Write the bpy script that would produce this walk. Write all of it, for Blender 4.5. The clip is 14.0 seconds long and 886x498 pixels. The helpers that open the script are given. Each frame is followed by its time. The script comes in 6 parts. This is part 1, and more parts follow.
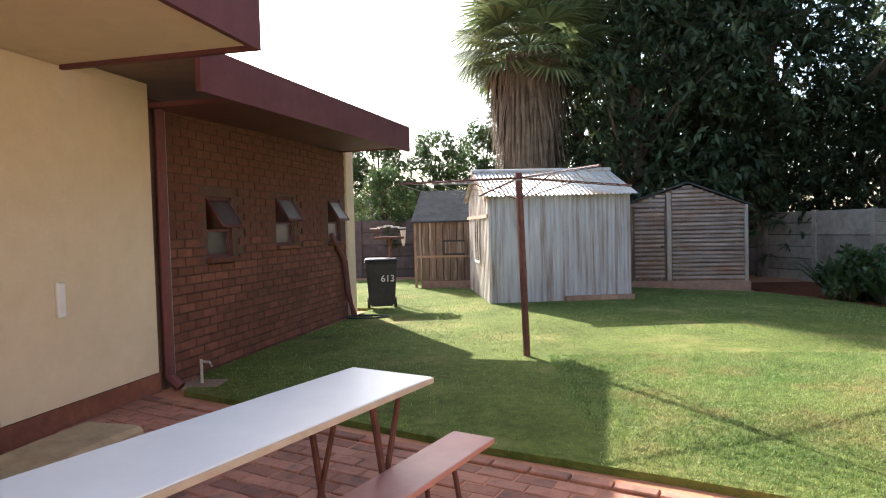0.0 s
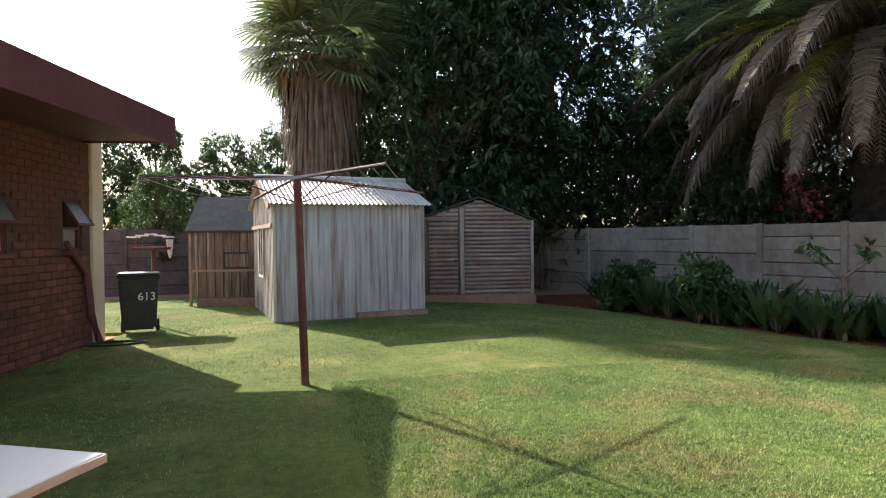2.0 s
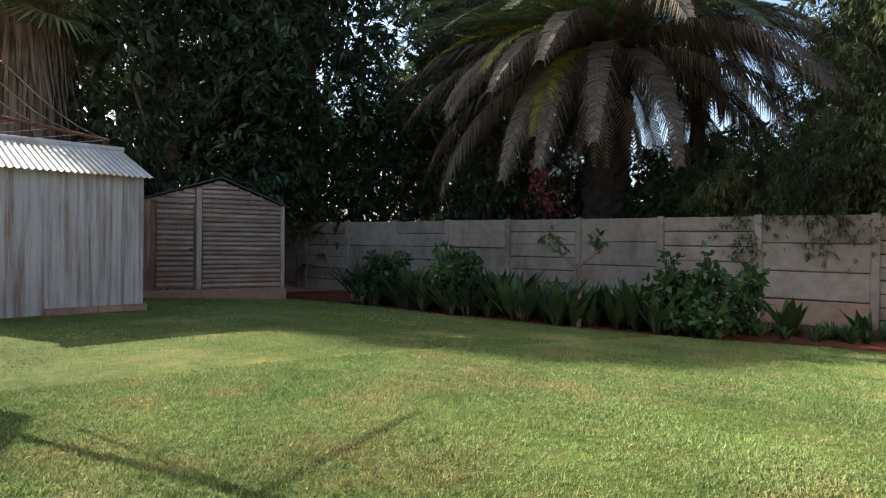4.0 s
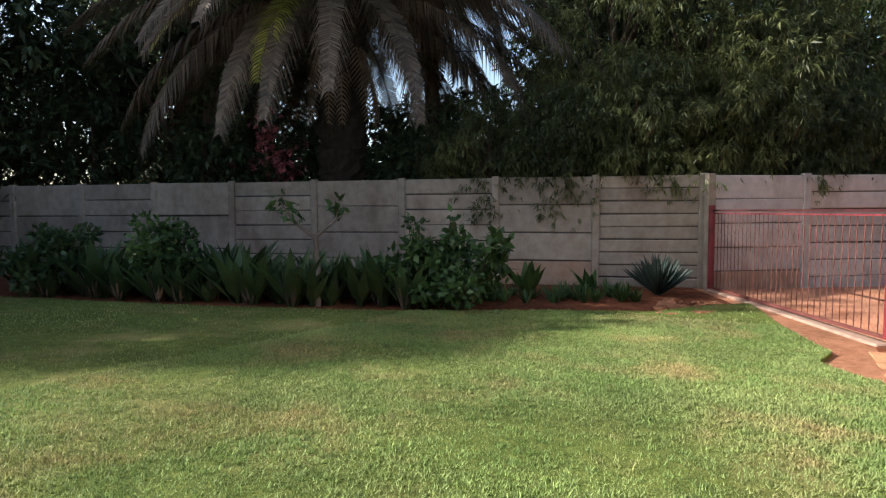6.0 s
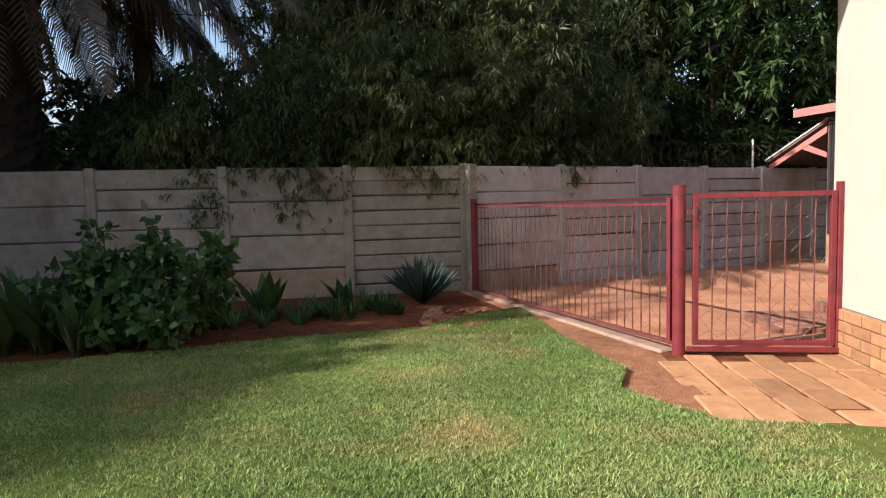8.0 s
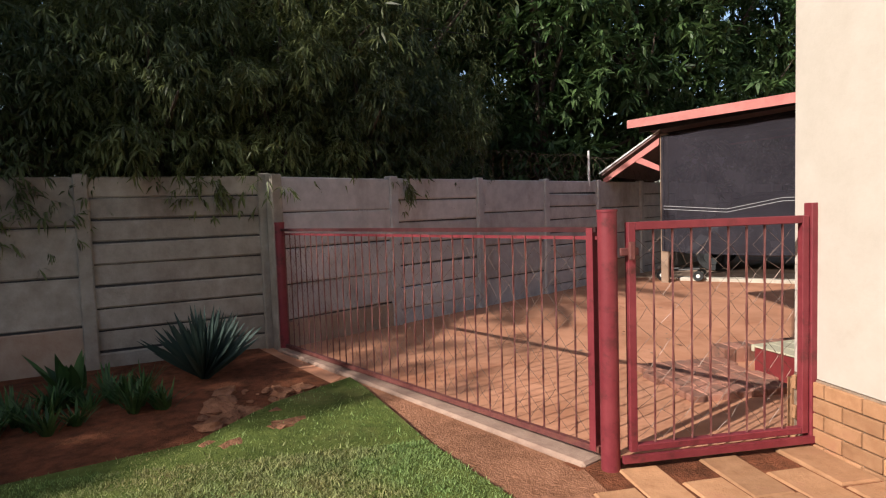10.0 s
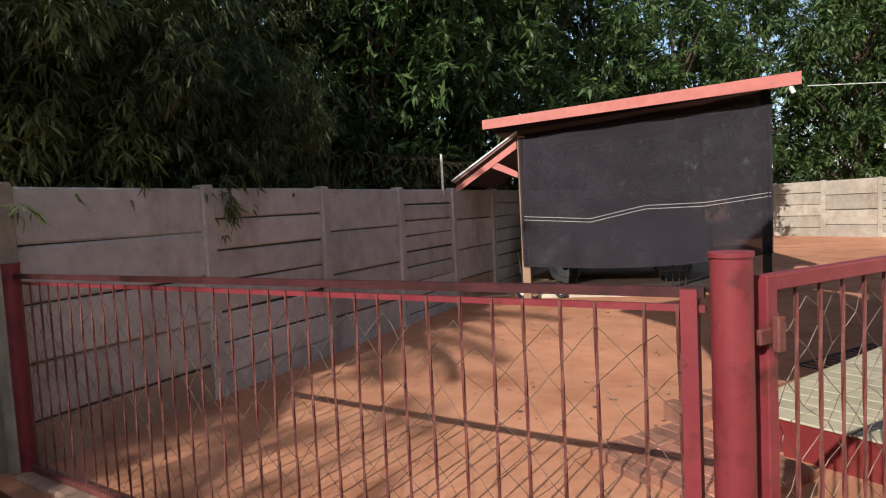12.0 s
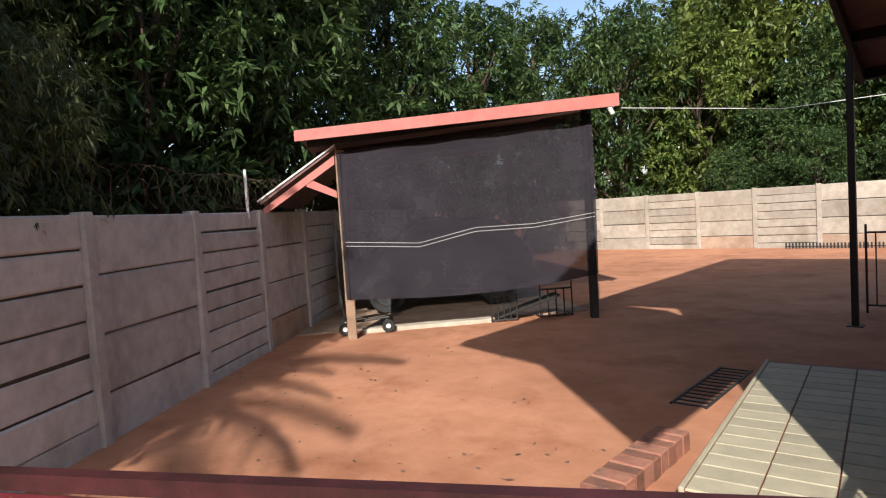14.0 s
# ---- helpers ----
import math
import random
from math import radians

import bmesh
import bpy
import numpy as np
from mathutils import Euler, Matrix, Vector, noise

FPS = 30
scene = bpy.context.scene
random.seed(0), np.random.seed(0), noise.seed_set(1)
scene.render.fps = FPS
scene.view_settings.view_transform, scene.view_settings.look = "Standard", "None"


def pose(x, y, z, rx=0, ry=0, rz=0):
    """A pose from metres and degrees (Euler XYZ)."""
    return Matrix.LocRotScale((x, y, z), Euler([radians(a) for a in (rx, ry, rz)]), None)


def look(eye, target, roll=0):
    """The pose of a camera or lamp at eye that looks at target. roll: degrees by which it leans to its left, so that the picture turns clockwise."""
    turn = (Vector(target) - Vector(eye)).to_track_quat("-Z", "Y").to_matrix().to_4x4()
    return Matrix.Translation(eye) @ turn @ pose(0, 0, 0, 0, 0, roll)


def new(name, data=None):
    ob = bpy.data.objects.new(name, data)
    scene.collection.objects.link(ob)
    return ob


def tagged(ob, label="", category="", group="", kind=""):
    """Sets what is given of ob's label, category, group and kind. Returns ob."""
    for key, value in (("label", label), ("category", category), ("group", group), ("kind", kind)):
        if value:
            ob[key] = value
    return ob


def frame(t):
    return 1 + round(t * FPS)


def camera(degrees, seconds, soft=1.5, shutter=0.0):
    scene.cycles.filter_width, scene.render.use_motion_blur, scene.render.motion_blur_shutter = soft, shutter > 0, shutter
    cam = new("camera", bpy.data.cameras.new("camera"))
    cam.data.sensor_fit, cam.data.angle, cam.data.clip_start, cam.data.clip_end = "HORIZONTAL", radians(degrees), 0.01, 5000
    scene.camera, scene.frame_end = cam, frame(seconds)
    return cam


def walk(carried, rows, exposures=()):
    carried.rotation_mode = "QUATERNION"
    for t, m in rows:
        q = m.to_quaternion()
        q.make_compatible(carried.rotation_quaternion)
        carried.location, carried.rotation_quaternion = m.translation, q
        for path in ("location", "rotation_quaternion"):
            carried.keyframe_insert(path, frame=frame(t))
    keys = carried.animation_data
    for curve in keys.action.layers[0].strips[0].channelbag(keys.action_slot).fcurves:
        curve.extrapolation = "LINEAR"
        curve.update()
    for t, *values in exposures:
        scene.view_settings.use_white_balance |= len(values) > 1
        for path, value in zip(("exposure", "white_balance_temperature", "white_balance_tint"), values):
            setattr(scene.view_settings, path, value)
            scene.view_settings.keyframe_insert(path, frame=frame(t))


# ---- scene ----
cam = camera(71.4, 14.0, soft=1.15)
PATH = [
    (0, (0.421, -0.215, 1.375), (0.342, 1.783, 1.302), -1.5),
    (0.5, (0.434, -0.02, 1.368), (0.542, 1.976, 1.304), -1.2),
    (1, (0.495, 0.161, 1.356), (0.743, 2.145, 1.301), -0.9),
    (1.5, (0.587, 0.348, 1.327), (0.996, 2.305, 1.282), -0.7),
    (2, (0.682, 0.537, 1.306), (1.235, 2.459, 1.271), -0.6),
    (2.5, (0.784, 0.695, 1.311), (1.5, 2.562, 1.27), -0.8),
    (2.7, (0.812, 0.785, 1.274), (1.604, 2.621, 1.251), -0.3),
    (5, (1.986, 1.628, 0.949), (3.463, 2.972, 0.857), 0.2),
    (5.5, (2.187, 1.88, 0.986), (3.802, 3.054, 0.867), 0.0),
    (6, (2.409, 2.122, 1.061), (4.158, 3.082, 0.924), -0.4),
    (6.5, (2.803, 2.173, 1.011), (4.641, 2.951, 0.88), -0.6),
    (7, (3.134, 2.256, 1.017), (5.047, 2.821, 0.878), -1.0),
    (7.5, (3.571, 2.407, 0.989), (5.534, 2.767, 0.847), -1.3),
    (8, (4.052, 2.476, 1.011), (6.033, 2.711, 0.862), -1.4),
    (8.5, (4.53, 2.54, 1.056), (6.523, 2.606, 0.906), -1.7),
    (8.7, (4.769, 2.56, 1.067), (6.764, 2.55, 0.92), -1.7),
    (10.8, (6.904, 2.613, 1.183), (8.813, 2.031, 1.048), -2.3),
    (11, (7.109, 2.615, 1.197), (8.998, 1.975, 1.059), -2.4),
    (11.5, (7.563, 2.607, 1.227), (9.396, 1.817, 1.089), -2.5),
    (12, (8.003, 2.535, 1.241), (9.754, 1.577, 1.109), -3.0),
    (12.5, (8.336, 2.536, 1.267), (9.981, 1.407, 1.13), -3.3),
    (13, (8.665, 2.442, 1.276), (10.2, 1.168, 1.139), -3.6),
    (13.5, (8.958, 2.336, 1.303), (10.379, 0.935, 1.177), -3.7),
    (14, (9.198, 2.182, 1.356), (10.527, 0.693, 1.238), -3.7),
]
walk(cam, [(t, look(eye, target, roll)) for t, eye, target, roll in PATH], exposures=[(0.0, 2.05), (1.5, 1.65), (5.0, 1.35), (8.0, 0.9), (11.0, 0.5), (12.5, 0.44), (14.0, 0.70)])

# ---- light ----
SUN_AZ, SUN_EL = radians(-62.0), radians(32.8)      # heading of the shadows on the ground, height of the sun
to_sun = Vector((-math.cos(SUN_AZ) * math.cos(SUN_EL), -math.sin(SUN_AZ) * math.cos(SUN_EL), math.sin(SUN_EL)))
world = bpy.data.worlds.new("world")
scene.world = world
world.use_nodes = True
wn = world.node_tree.nodes
sky = wn.new("ShaderNodeTexSky")
sky.sky_type = "NISHITA"
sky.sun_disc = False
sky.sun_elevation = SUN_EL
sky.sun_rotation = math.atan2(to_sun.x, to_sun.y)
sky.dust_density = 2.0
wn["Background"].inputs["Strength"].default_value = 0.125
world.node_tree.links.new(sky.outputs[0], wn["Background"].inputs["Color"])
sun_data = bpy.data.lights.new("sun", "SUN")
sun_data.energy, sun_data.angle, sun_data.color = 4.5, radians(0.5), (1.0, 0.94, 0.88)
sun = new("sun", sun_data)
sun.rotation_euler = (-to_sun).to_track_quat("-Z", "Y").to_euler()
sun.location = to_sun * 60


# ---- materials ----
def mat(name, c1, c2, scale=8.0, rough=0.8, bump=0.3, big=0.35, rand=0.0, metal=0.0, stretch=(1, 1, 1), stain=None, spec=0.4, thin=0.0, depth=0.01):
    """Two colours mixed by grain, a slow change of value, an optional stain (colour, scale, from, to, stretch), relief."""
    m = bpy.data.materials.new(name)
    m.use_nodes = True
    n, l = m.node_tree.nodes, m.node_tree.links
    b = n["Principled BSDF"]
    geo = n.new("ShaderNodeNewGeometry")

    def noise_at(sc, st, detail=6.0):
        mp = n.new("ShaderNodeMapping")
        mp.inputs["Scale"].default_value = st
        l.new(geo.outputs["Position"], mp.inputs["Vector"])
        t = n.new("ShaderNodeTexNoise")
        t.inputs["Scale"].default_value, t.inputs["Detail"].default_value, t.inputs["Roughness"].default_value = sc, detail, 0.65
        l.new(mp.outputs[0], t.inputs["Vector"])
        return t.outputs["Fac"]

    grain = noise_at(scale, stretch)
    ramp = n.new("ShaderNodeValToRGB")
    ramp.color_ramp.elements[0].position, ramp.color_ramp.elements[1].position = 0.32, 0.68
    ramp.color_ramp.elements[0].color, ramp.color_ramp.elements[1].color = (*c1, 1), (*c2, 1)
    l.new(grain, ramp.inputs["Fac"])
    colour = ramp.outputs["Color"]
    if stain:
        sc, ss, lo, hi, st = stain
        mask = n.new("ShaderNodeMapRange")
        mask.inputs["From Min"].default_value, mask.inputs["From Max"].default_value = lo, hi
        l.new(noise_at(ss, st), mask.inputs["Value"])
        mix = n.new("ShaderNodeMix")
        mix.data_type = "RGBA"
        mix.inputs["B"].default_value = (*sc, 1)
        l.new(mask.outputs[0], mix.inputs["Factor"])
        l.new(colour, mix.inputs["A"])
        colour = mix.outputs["Result"]
    hsv = n.new("ShaderNodeHueSaturation")
    slow = n.new("ShaderNodeMapRange")
    slow.inputs["From Min"].default_value, slow.inputs["From Max"].default_value = 0.3, 0.7
    slow.inputs["To Min"].default_value, slow.inputs["To Max"].default_value = 1 - big, 1 + big * 0.6
    l.new(noise_at(max(0.5, scale / 14), (1, 1, 1), 3.0), slow.inputs["Value"])
    value = slow.outputs[0]
    if rand:
        info = n.new("ShaderNodeObjectInfo")
        rr = n.new("ShaderNodeMapRange")
        rr.inputs["To Min"].default_value, rr.inputs["To Max"].default_value = 1 - rand, 1 + rand
        l.new(info.outputs["Random"], rr.inputs["Value"])
        mul = n.new("ShaderNodeMath")
        mul.operation = "MULTIPLY"
        l.new(value, mul.inputs[0])
        l.new(rr.outputs[0], mul.inputs[1])
        value = mul.outputs[0]
    l.new(value, hsv.inputs["Value"])
    l.new(colour, hsv.inputs["Color"])
    l.new(hsv.outputs[0], b.inputs["Base Color"])
    b.inputs["Roughness"].default_value, b.inputs["Metallic"].default_value = rough, metal
    b.inputs["Specular IOR Level"].default_value = spec
    if bump:
        bp = n.new("ShaderNodeBump")
        bp.inputs["Strength"].default_value, bp.inputs["Distance"].default_value = bump, depth
        l.new(noise_at(scale * 5, stretch), bp.inputs["Height"])
        l.new(bp.outputs[0], b.inputs["Normal"])
    if thin:
        tr = n.new("ShaderNodeBsdfTranslucent")
        l.new(hsv.outputs[0], tr.inputs["Color"])
        ms = n.new("ShaderNodeMixShader")
        ms.inputs[0].default_value = thin
        l.new(b.outputs[0], ms.inputs[1])
        l.new(tr.outputs[0], ms.inputs[2])
        l.new(ms.outputs[0], n["Material Output"].inputs["Surface"])
    return m


def leaf_mat(name, c1, c2, thin=0.3, rough=0.5, patch=1.4, stain=None):
    """Leaf colour that varies from leaf to leaf and slowly across the crown."""
    m = mat(name, c1, c2, scale=patch, rough=rough, bump=0.0, big=0.3, thin=thin, spec=0.35, stain=stain)
    n, l = m.node_tree.nodes, m.node_tree.links
    geo = n.new("ShaderNodeNewGeometry")
    hsv = n["Hue/Saturation/Value"]
    rr = n.new("ShaderNodeMapRange")
    rr.inputs["To Min"].default_value, rr.inputs["To Max"].default_value = 0.55, 1.5
    l.new(geo.outputs["Random Per Island"], rr.inputs["Value"])
    mul = n.new("ShaderNodeMath")
    mul.operation = "MULTIPLY"
    old = hsv.inputs["Value"].links[0].from_socket
    l.new(old, mul.inputs[0])
    l.new(rr.outputs[0], mul.inputs[1])
    l.new(mul.outputs[0], hsv.inputs["Value"])
    return m


M_EARTH = mat("red_earth", (0.40, 0.185, 0.105), (0.49, 0.24, 0.145), 3.0, 0.95, 0.35, 0.2, stain=((0.30, 0.12, 0.065), 1.3, 0.52, 0.75, (1, 1, 1)), spec=0.1)
M_SOIL = mat("dark_soil", (0.10, 0.04, 0.02), (0.26, 0.09, 0.045), 9.0, 1.0, 0.9, 0.4, depth=0.03, spec=0.1)
# turf below the blades, darkened to stand for the shade between them
M_LAWN = mat("lawn_turf", (0.07, 0.10, 0.022), (0.15, 0.18, 0.045), 14.0, 0.95, 0.9, 0.25, stain=((0.27, 0.23, 0.09), 0.8, 0.52, 0.72, (1, 1, 1)), depth=0.02, spec=0.1)
M_GRASS = leaf_mat("grass_blades", (0.165, 0.265, 0.075), (0.285, 0.345, 0.125), 0.25, 0.75, 1.1, ((0.37, 0.31, 0.14), 1.2, 0.50, 0.70, (1, 1, 1)))
M_CREAM = mat("cream_plaster", (0.62, 0.52, 0.37), (0.67, 0.57, 0.42), 6.0, 0.9, 0.25, 0.07, stain=((0.50, 0.40, 0.28), 1.2, 0.60, 0.85, (1, 1, 0.3)), spec=0.2)
M_WHITE = mat("pale_plaster", (0.46, 0.40, 0.335), (0.51, 0.45, 0.385), 5.0, 0.9, 0.2, 0.05, stain=((0.40, 0.34, 0.27), 0.9, 0.60, 0.9, (1, 1, 0.4)), spec=0.2)
M_REDBRICK = mat("dark_facebrick", (0.12, 0.045, 0.03), (0.20, 0.08, 0.05), 9.0, 0.85, 0.5, 0.25, rand=0.25)
M_ORBRICK = mat("orange_brick", (0.30, 0.145, 0.068), (0.42, 0.225, 0.115), 10.0, 0.9, 0.5, 0.2, rand=0.22, stain=((0.30, 0.13, 0.07), 5.0, 0.55, 0.75, (1, 1, 1)))
M_PATIO = mat("patio_brick", (0.26, 0.11, 0.075), (0.38, 0.18, 0.12), 12.0, 0.9, 0.5, 0.25, rand=0.28, stain=((0.14, 0.08, 0.06), 6.0, 0.52, 0.7, (1, 1, 1)))
M_MORTAR = mat("mortar", (0.22, 0.15, 0.10), (0.32, 0.23, 0.16), 20.0, 1.0, 0.5, 0.2)
M_DARKMORTAR = mat("dark_mortar", (0.085, 0.05, 0.04), (0.13, 0.08, 0.06), 20.0, 1.0, 0.5, 0.2)
M_FASCIA = mat("maroon_fascia", (0.10, 0.032, 0.034), (0.14, 0.05, 0.05), 5.0, 0.6, 0.15, 0.15)
M_ROOF = mat("roof_sheet", (0.16, 0.09, 0.08), (0.22, 0.13, 0.11), 6.0, 0.6, 0.2, 0.2)
M_PRECAST = mat("precast_concrete", (0.40, 0.375, 0.36), (0.53, 0.50, 0.48), 7.0, 0.95, 0.5, 0.18, rand=0.12, stain=((0.25, 0.20, 0.165), 1.6, 0.52, 0.78, (1, 1, 0.5)), spec=0.15)
# stained precast whose base is also darkened for the tree shade on the bed wall
M_PRECASTSHADE = mat("shaded_stained_precast", (0.25, 0.215, 0.175), (0.36, 0.315, 0.26), 7.0, 0.95, 0.5, 0.2, rand=0.14, stain=((0.17, 0.125, 0.095), 1.5, 0.50, 0.76, (1, 1, 0.5)), spec=0.12)
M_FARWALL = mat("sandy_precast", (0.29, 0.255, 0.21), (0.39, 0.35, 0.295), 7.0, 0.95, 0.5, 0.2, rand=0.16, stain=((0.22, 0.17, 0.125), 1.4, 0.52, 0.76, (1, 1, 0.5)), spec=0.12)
# brown-grey, much darker than the other precast walls
M_BACKWALL = mat("dark_brown_precast", (0.085, 0.068, 0.06), (0.14, 0.115, 0.10), 7.0, 0.95, 0.5, 0.2, rand=0.12, spec=0.1)
# bark taken near black: the shade under the fronds is put into its colour
M_PALMTRUNK = mat("shaded_palm_trunk", (0.020, 0.015, 0.011), (0.05, 0.037, 0.027), 7.0, 0.95, 0.9, 0.25, stretch=(2, 2, 0.5), depth=0.03)
M_PRECASTSOIL = mat("soil_splashed_concrete", (0.31, 0.20, 0.14), (0.41, 0.31, 0.235), 4.0, 0.95, 0.5, 0.25, rand=0.1, spec=0.15)
M_PLINTHSHED = mat("shed_plinth", (0.24, 0.15, 0.11), (0.34, 0.23, 0.17), 9.0, 0.95, 0.5, 0.25, rand=0.15)
M_ZINC = mat("weathered_zinc", (0.31, 0.325, 0.35), (0.43, 0.45, 0.475), 2.2, 0.55, 0.15, 0.15, stretch=(6, 6, 0.7), stain=((0.15, 0.09, 0.06), 2.0, 0.47, 0.70, (7, 7, 0.30)), metal=0.1)
M_ZINCROOF = mat("zinc_roof", (0.40, 0.385, 0.35), (0.54, 0.52, 0.47), 5.0, 0.5, 0.15, 0.15, stain=((0.38, 0.24, 0.13), 1.6, 0.52, 0.72, (1, 1, 1)), metal=0.2)
M_WHITEWASH = mat("whitewashed_boards", (0.44, 0.40, 0.35), (0.60, 0.57, 0.52), 3.0, 0.85, 0.3, 0.2, stretch=(6, 6, 0.7), stain=((0.20, 0.12, 0.08), 3.0, 0.48, 0.64, (5, 5, 0.5)))
M_SLAT = mat("silvered_slats", (0.15, 0.117, 0.095), (0.29, 0.245, 0.215), 3.0, 0.85, 0.4, 0.2, rand=0.22, stretch=(0.8, 0.8, 6), stain=((0.20, 0.10, 0.06), 1.6, 0.5, 0.72, (1, 1, 2)))
M_PLANK = mat("brown_planks", (0.10, 0.066, 0.046), (0.19, 0.13, 0.092), 3.0, 0.85, 0.4, 0.25, rand=0.2, stretch=(6, 6, 0.7), stain=((0.36, 0.31, 0.25), 2.4, 0.53, 0.72, (5, 5, 0.4)))
M_FELT = mat("dark_roof_felt", (0.035, 0.038, 0.04), (0.065, 0.066, 0.064), 7.0, 0.95, 0.4, 0.2, spec=0.1)
M_GREYWOOD = mat("grey_timber", (0.27, 0.235, 0.20), (0.38, 0.34, 0.30), 5.0, 0.85, 0.4, 0.2, stretch=(5, 5, 0.7), stain=((0.17, 0.12, 0.09), 3.0, 0.52, 0.7, (3, 3, 0.5)))
M_TIMBER = mat("old_timber", (0.22, 0.14, 0.09), (0.33, 0.22, 0.15), 6.0, 0.85, 0.4, 0.2, rand=0.15)
M_REDPAINT = mat("maroon_paint", (0.15, 0.020, 0.027), (0.20, 0.034, 0.040), 9.0, 0.5, 0.15, 0.15, stain=((0.07, 0.018, 0.016), 8.0, 0.54, 0.72, (1, 1, 1)), spec=0.3)
M_RAIL = mat("grimy_maroon_paint", (0.032, 0.011, 0.011), (0.075, 0.020, 0.022), 10.0, 0.55, 0.2, 0.2, stain=((0.03, 0.012, 0.01), 6.0, 0.5, 0.7, (1, 1, 1)), spec=0.25)
M_BAR = mat("rusty_red_bars", (0.095, 0.024, 0.023), (0.16, 0.05, 0.04), 30.0, 0.6, 0.4, 0.15, stain=((0.16, 0.06, 0.04), 14.0, 0.5, 0.7, (1, 1, 1)))
M_WIRE = mat("rusted_wire", (0.10, 0.065, 0.05), (0.20, 0.14, 0.11), 30.0, 0.5, 0.0, 0.1, metal=0.5)
M_POLE = mat("pole_paint", (0.08, 0.035, 0.032), (0.14, 0.06, 0.05), 14.0, 0.75, 0.3, 0.2, stain=((0.16, 0.07, 0.035), 9.0, 0.58, 0.72, (1, 1, 0.5)), spec=0.2)
M_STEEL = mat("galvanised_steel", (0.42, 0.42, 0.42), (0.58, 0.58, 0.58), 12.0, 0.45, 0.1, 0.1, metal=0.7)
M_BLACK = mat("black_steel", (0.018, 0.017, 0.017), (0.035, 0.032, 0.03), 14.0, 0.5, 0.15, 0.2)
M_BIN = mat("black_bin_plastic", (0.018, 0.02, 0.022), (0.032, 0.034, 0.036), 16.0, 0.45, 0.1, 0.15)
M_RUBBER = mat("rubber", (0.015, 0.015, 0.015), (0.03, 0.03, 0.03), 20.0, 0.8, 0.2, 0.1)
M_TABLETOP = mat("white_laminate", (0.66, 0.67, 0.66), (0.72, 0.73, 0.72), 5.0, 0.28, 0.04, 0.04, spec=0.5)
M_TABLEEDGE = mat("brown_edge", (0.34, 0.29, 0.24), (0.42, 0.37, 0.31), 12.0, 0.6, 0.2, 0.1)
M_BENCH = mat("faded_red_bench", (0.36, 0.16, 0.135), (0.43, 0.21, 0.175), 7.0, 0.45, 0.1, 0.1)
M_STOEP = mat("yellow_tile", (0.37, 0.335, 0.235), (0.46, 0.415, 0.295), 10.0, 0.5, 0.2, 0.1, rand=0.1)
M_STOEPRED = mat("polished_red_stoep", (0.15, 0.020, 0.022), (0.21, 0.034, 0.034), 6.0, 0.4, 0.15, 0.15)
M_CPROOF = mat("carport_red_fascia", (0.42, 0.13, 0.11), (0.50, 0.18, 0.15), 6.0, 0.55, 0.15, 0.12)
M_PAPER = mat("white_paint", (0.70, 0.69, 0.66), (0.78, 0.77, 0.74), 10.0, 0.5, 0.1, 0.05)
M_BARK = mat("bark", (0.055, 0.038, 0.026), (0.13, 0.095, 0.065), 7.0, 0.95, 0.9, 0.25, stretch=(2, 2, 0.5), depth=0.03)
M_DEADFROND = mat("dead_fronds", (0.12, 0.09, 0.065), (0.25, 0.19, 0.13), 4.0, 0.9, 0.0, 0.3, thin=0.2)
M_LEAFDARK = leaf_mat("dark_leaves", (0.046, 0.076, 0.038), (0.095, 0.135, 0.066), 0.35)
M_LEAFMID = leaf_mat("green_leaves", (0.036, 0.078, 0.024), (0.10, 0.155, 0.05), 0.35)
M_LEAFLIGHT = leaf_mat("yellow_green_leaves", (0.075, 0.125, 0.026), (0.17, 0.205, 0.05), 0.38)
M_LEAFHANG = leaf_mat("hanging_leaves", (0.042, 0.068, 0.030), (0.155, 0.172, 0.06), 0.42, 0.5, 0.5)
M_FROND = leaf_mat("palm_fronds", (0.075, 0.11, 0.045), (0.17, 0.20, 0.08), 0.42)
M_FRONDOLD = leaf_mat("ageing_fronds", (0.085, 0.064, 0.046), (0.15, 0.115, 0.075), 0.25)
M_FRONDYEL = leaf_mat("yellow_fronds", (0.22, 0.24, 0.04), (0.34, 0.33, 0.07), 0.45)
M_BEDLEAF = leaf_mat("bed_leaves", (0.03, 0.06, 0.022), (0.075, 0.12, 0.045), 0.3)
M_BUSHLEAF = leaf_mat("bush_leaves", (0.035, 0.08, 0.025), (0.075, 0.135, 0.04), 0.3)
M_AGAVE = leaf_mat("agave_leaves", (0.028, 0.052, 0.044), (0.055, 0.085, 0.068), 0.12, 0.65)
M_CARPAINT = mat("dark_car_paint", (0.03, 0.034, 0.045), (0.04, 0.044, 0.055), 3.0, 0.25, 0.0, 0.05, metal=0.3, spec=0.6)
M_TAIL = mat("red_lens", (0.45, 0.02, 0.02), (0.5, 0.03, 0.03), 20.0, 0.2, 0.0, 0.05, spec=0.6)
M_FARROOF = mat("far_roof", (0.45, 0.42, 0.38), (0.55, 0.52, 0.48), 4.0, 0.8, 0.1, 0.1)
M_STRIPE = mat("pale_stripe", (0.30, 0.29, 0.28), (0.38, 0.37, 0.36), 10.0, 0.8, 0.0, 0.05)
M_PINK = leaf_mat("pink_flowers", (0.42, 0.12, 0.16), (0.55, 0.22, 0.24), 0.3)


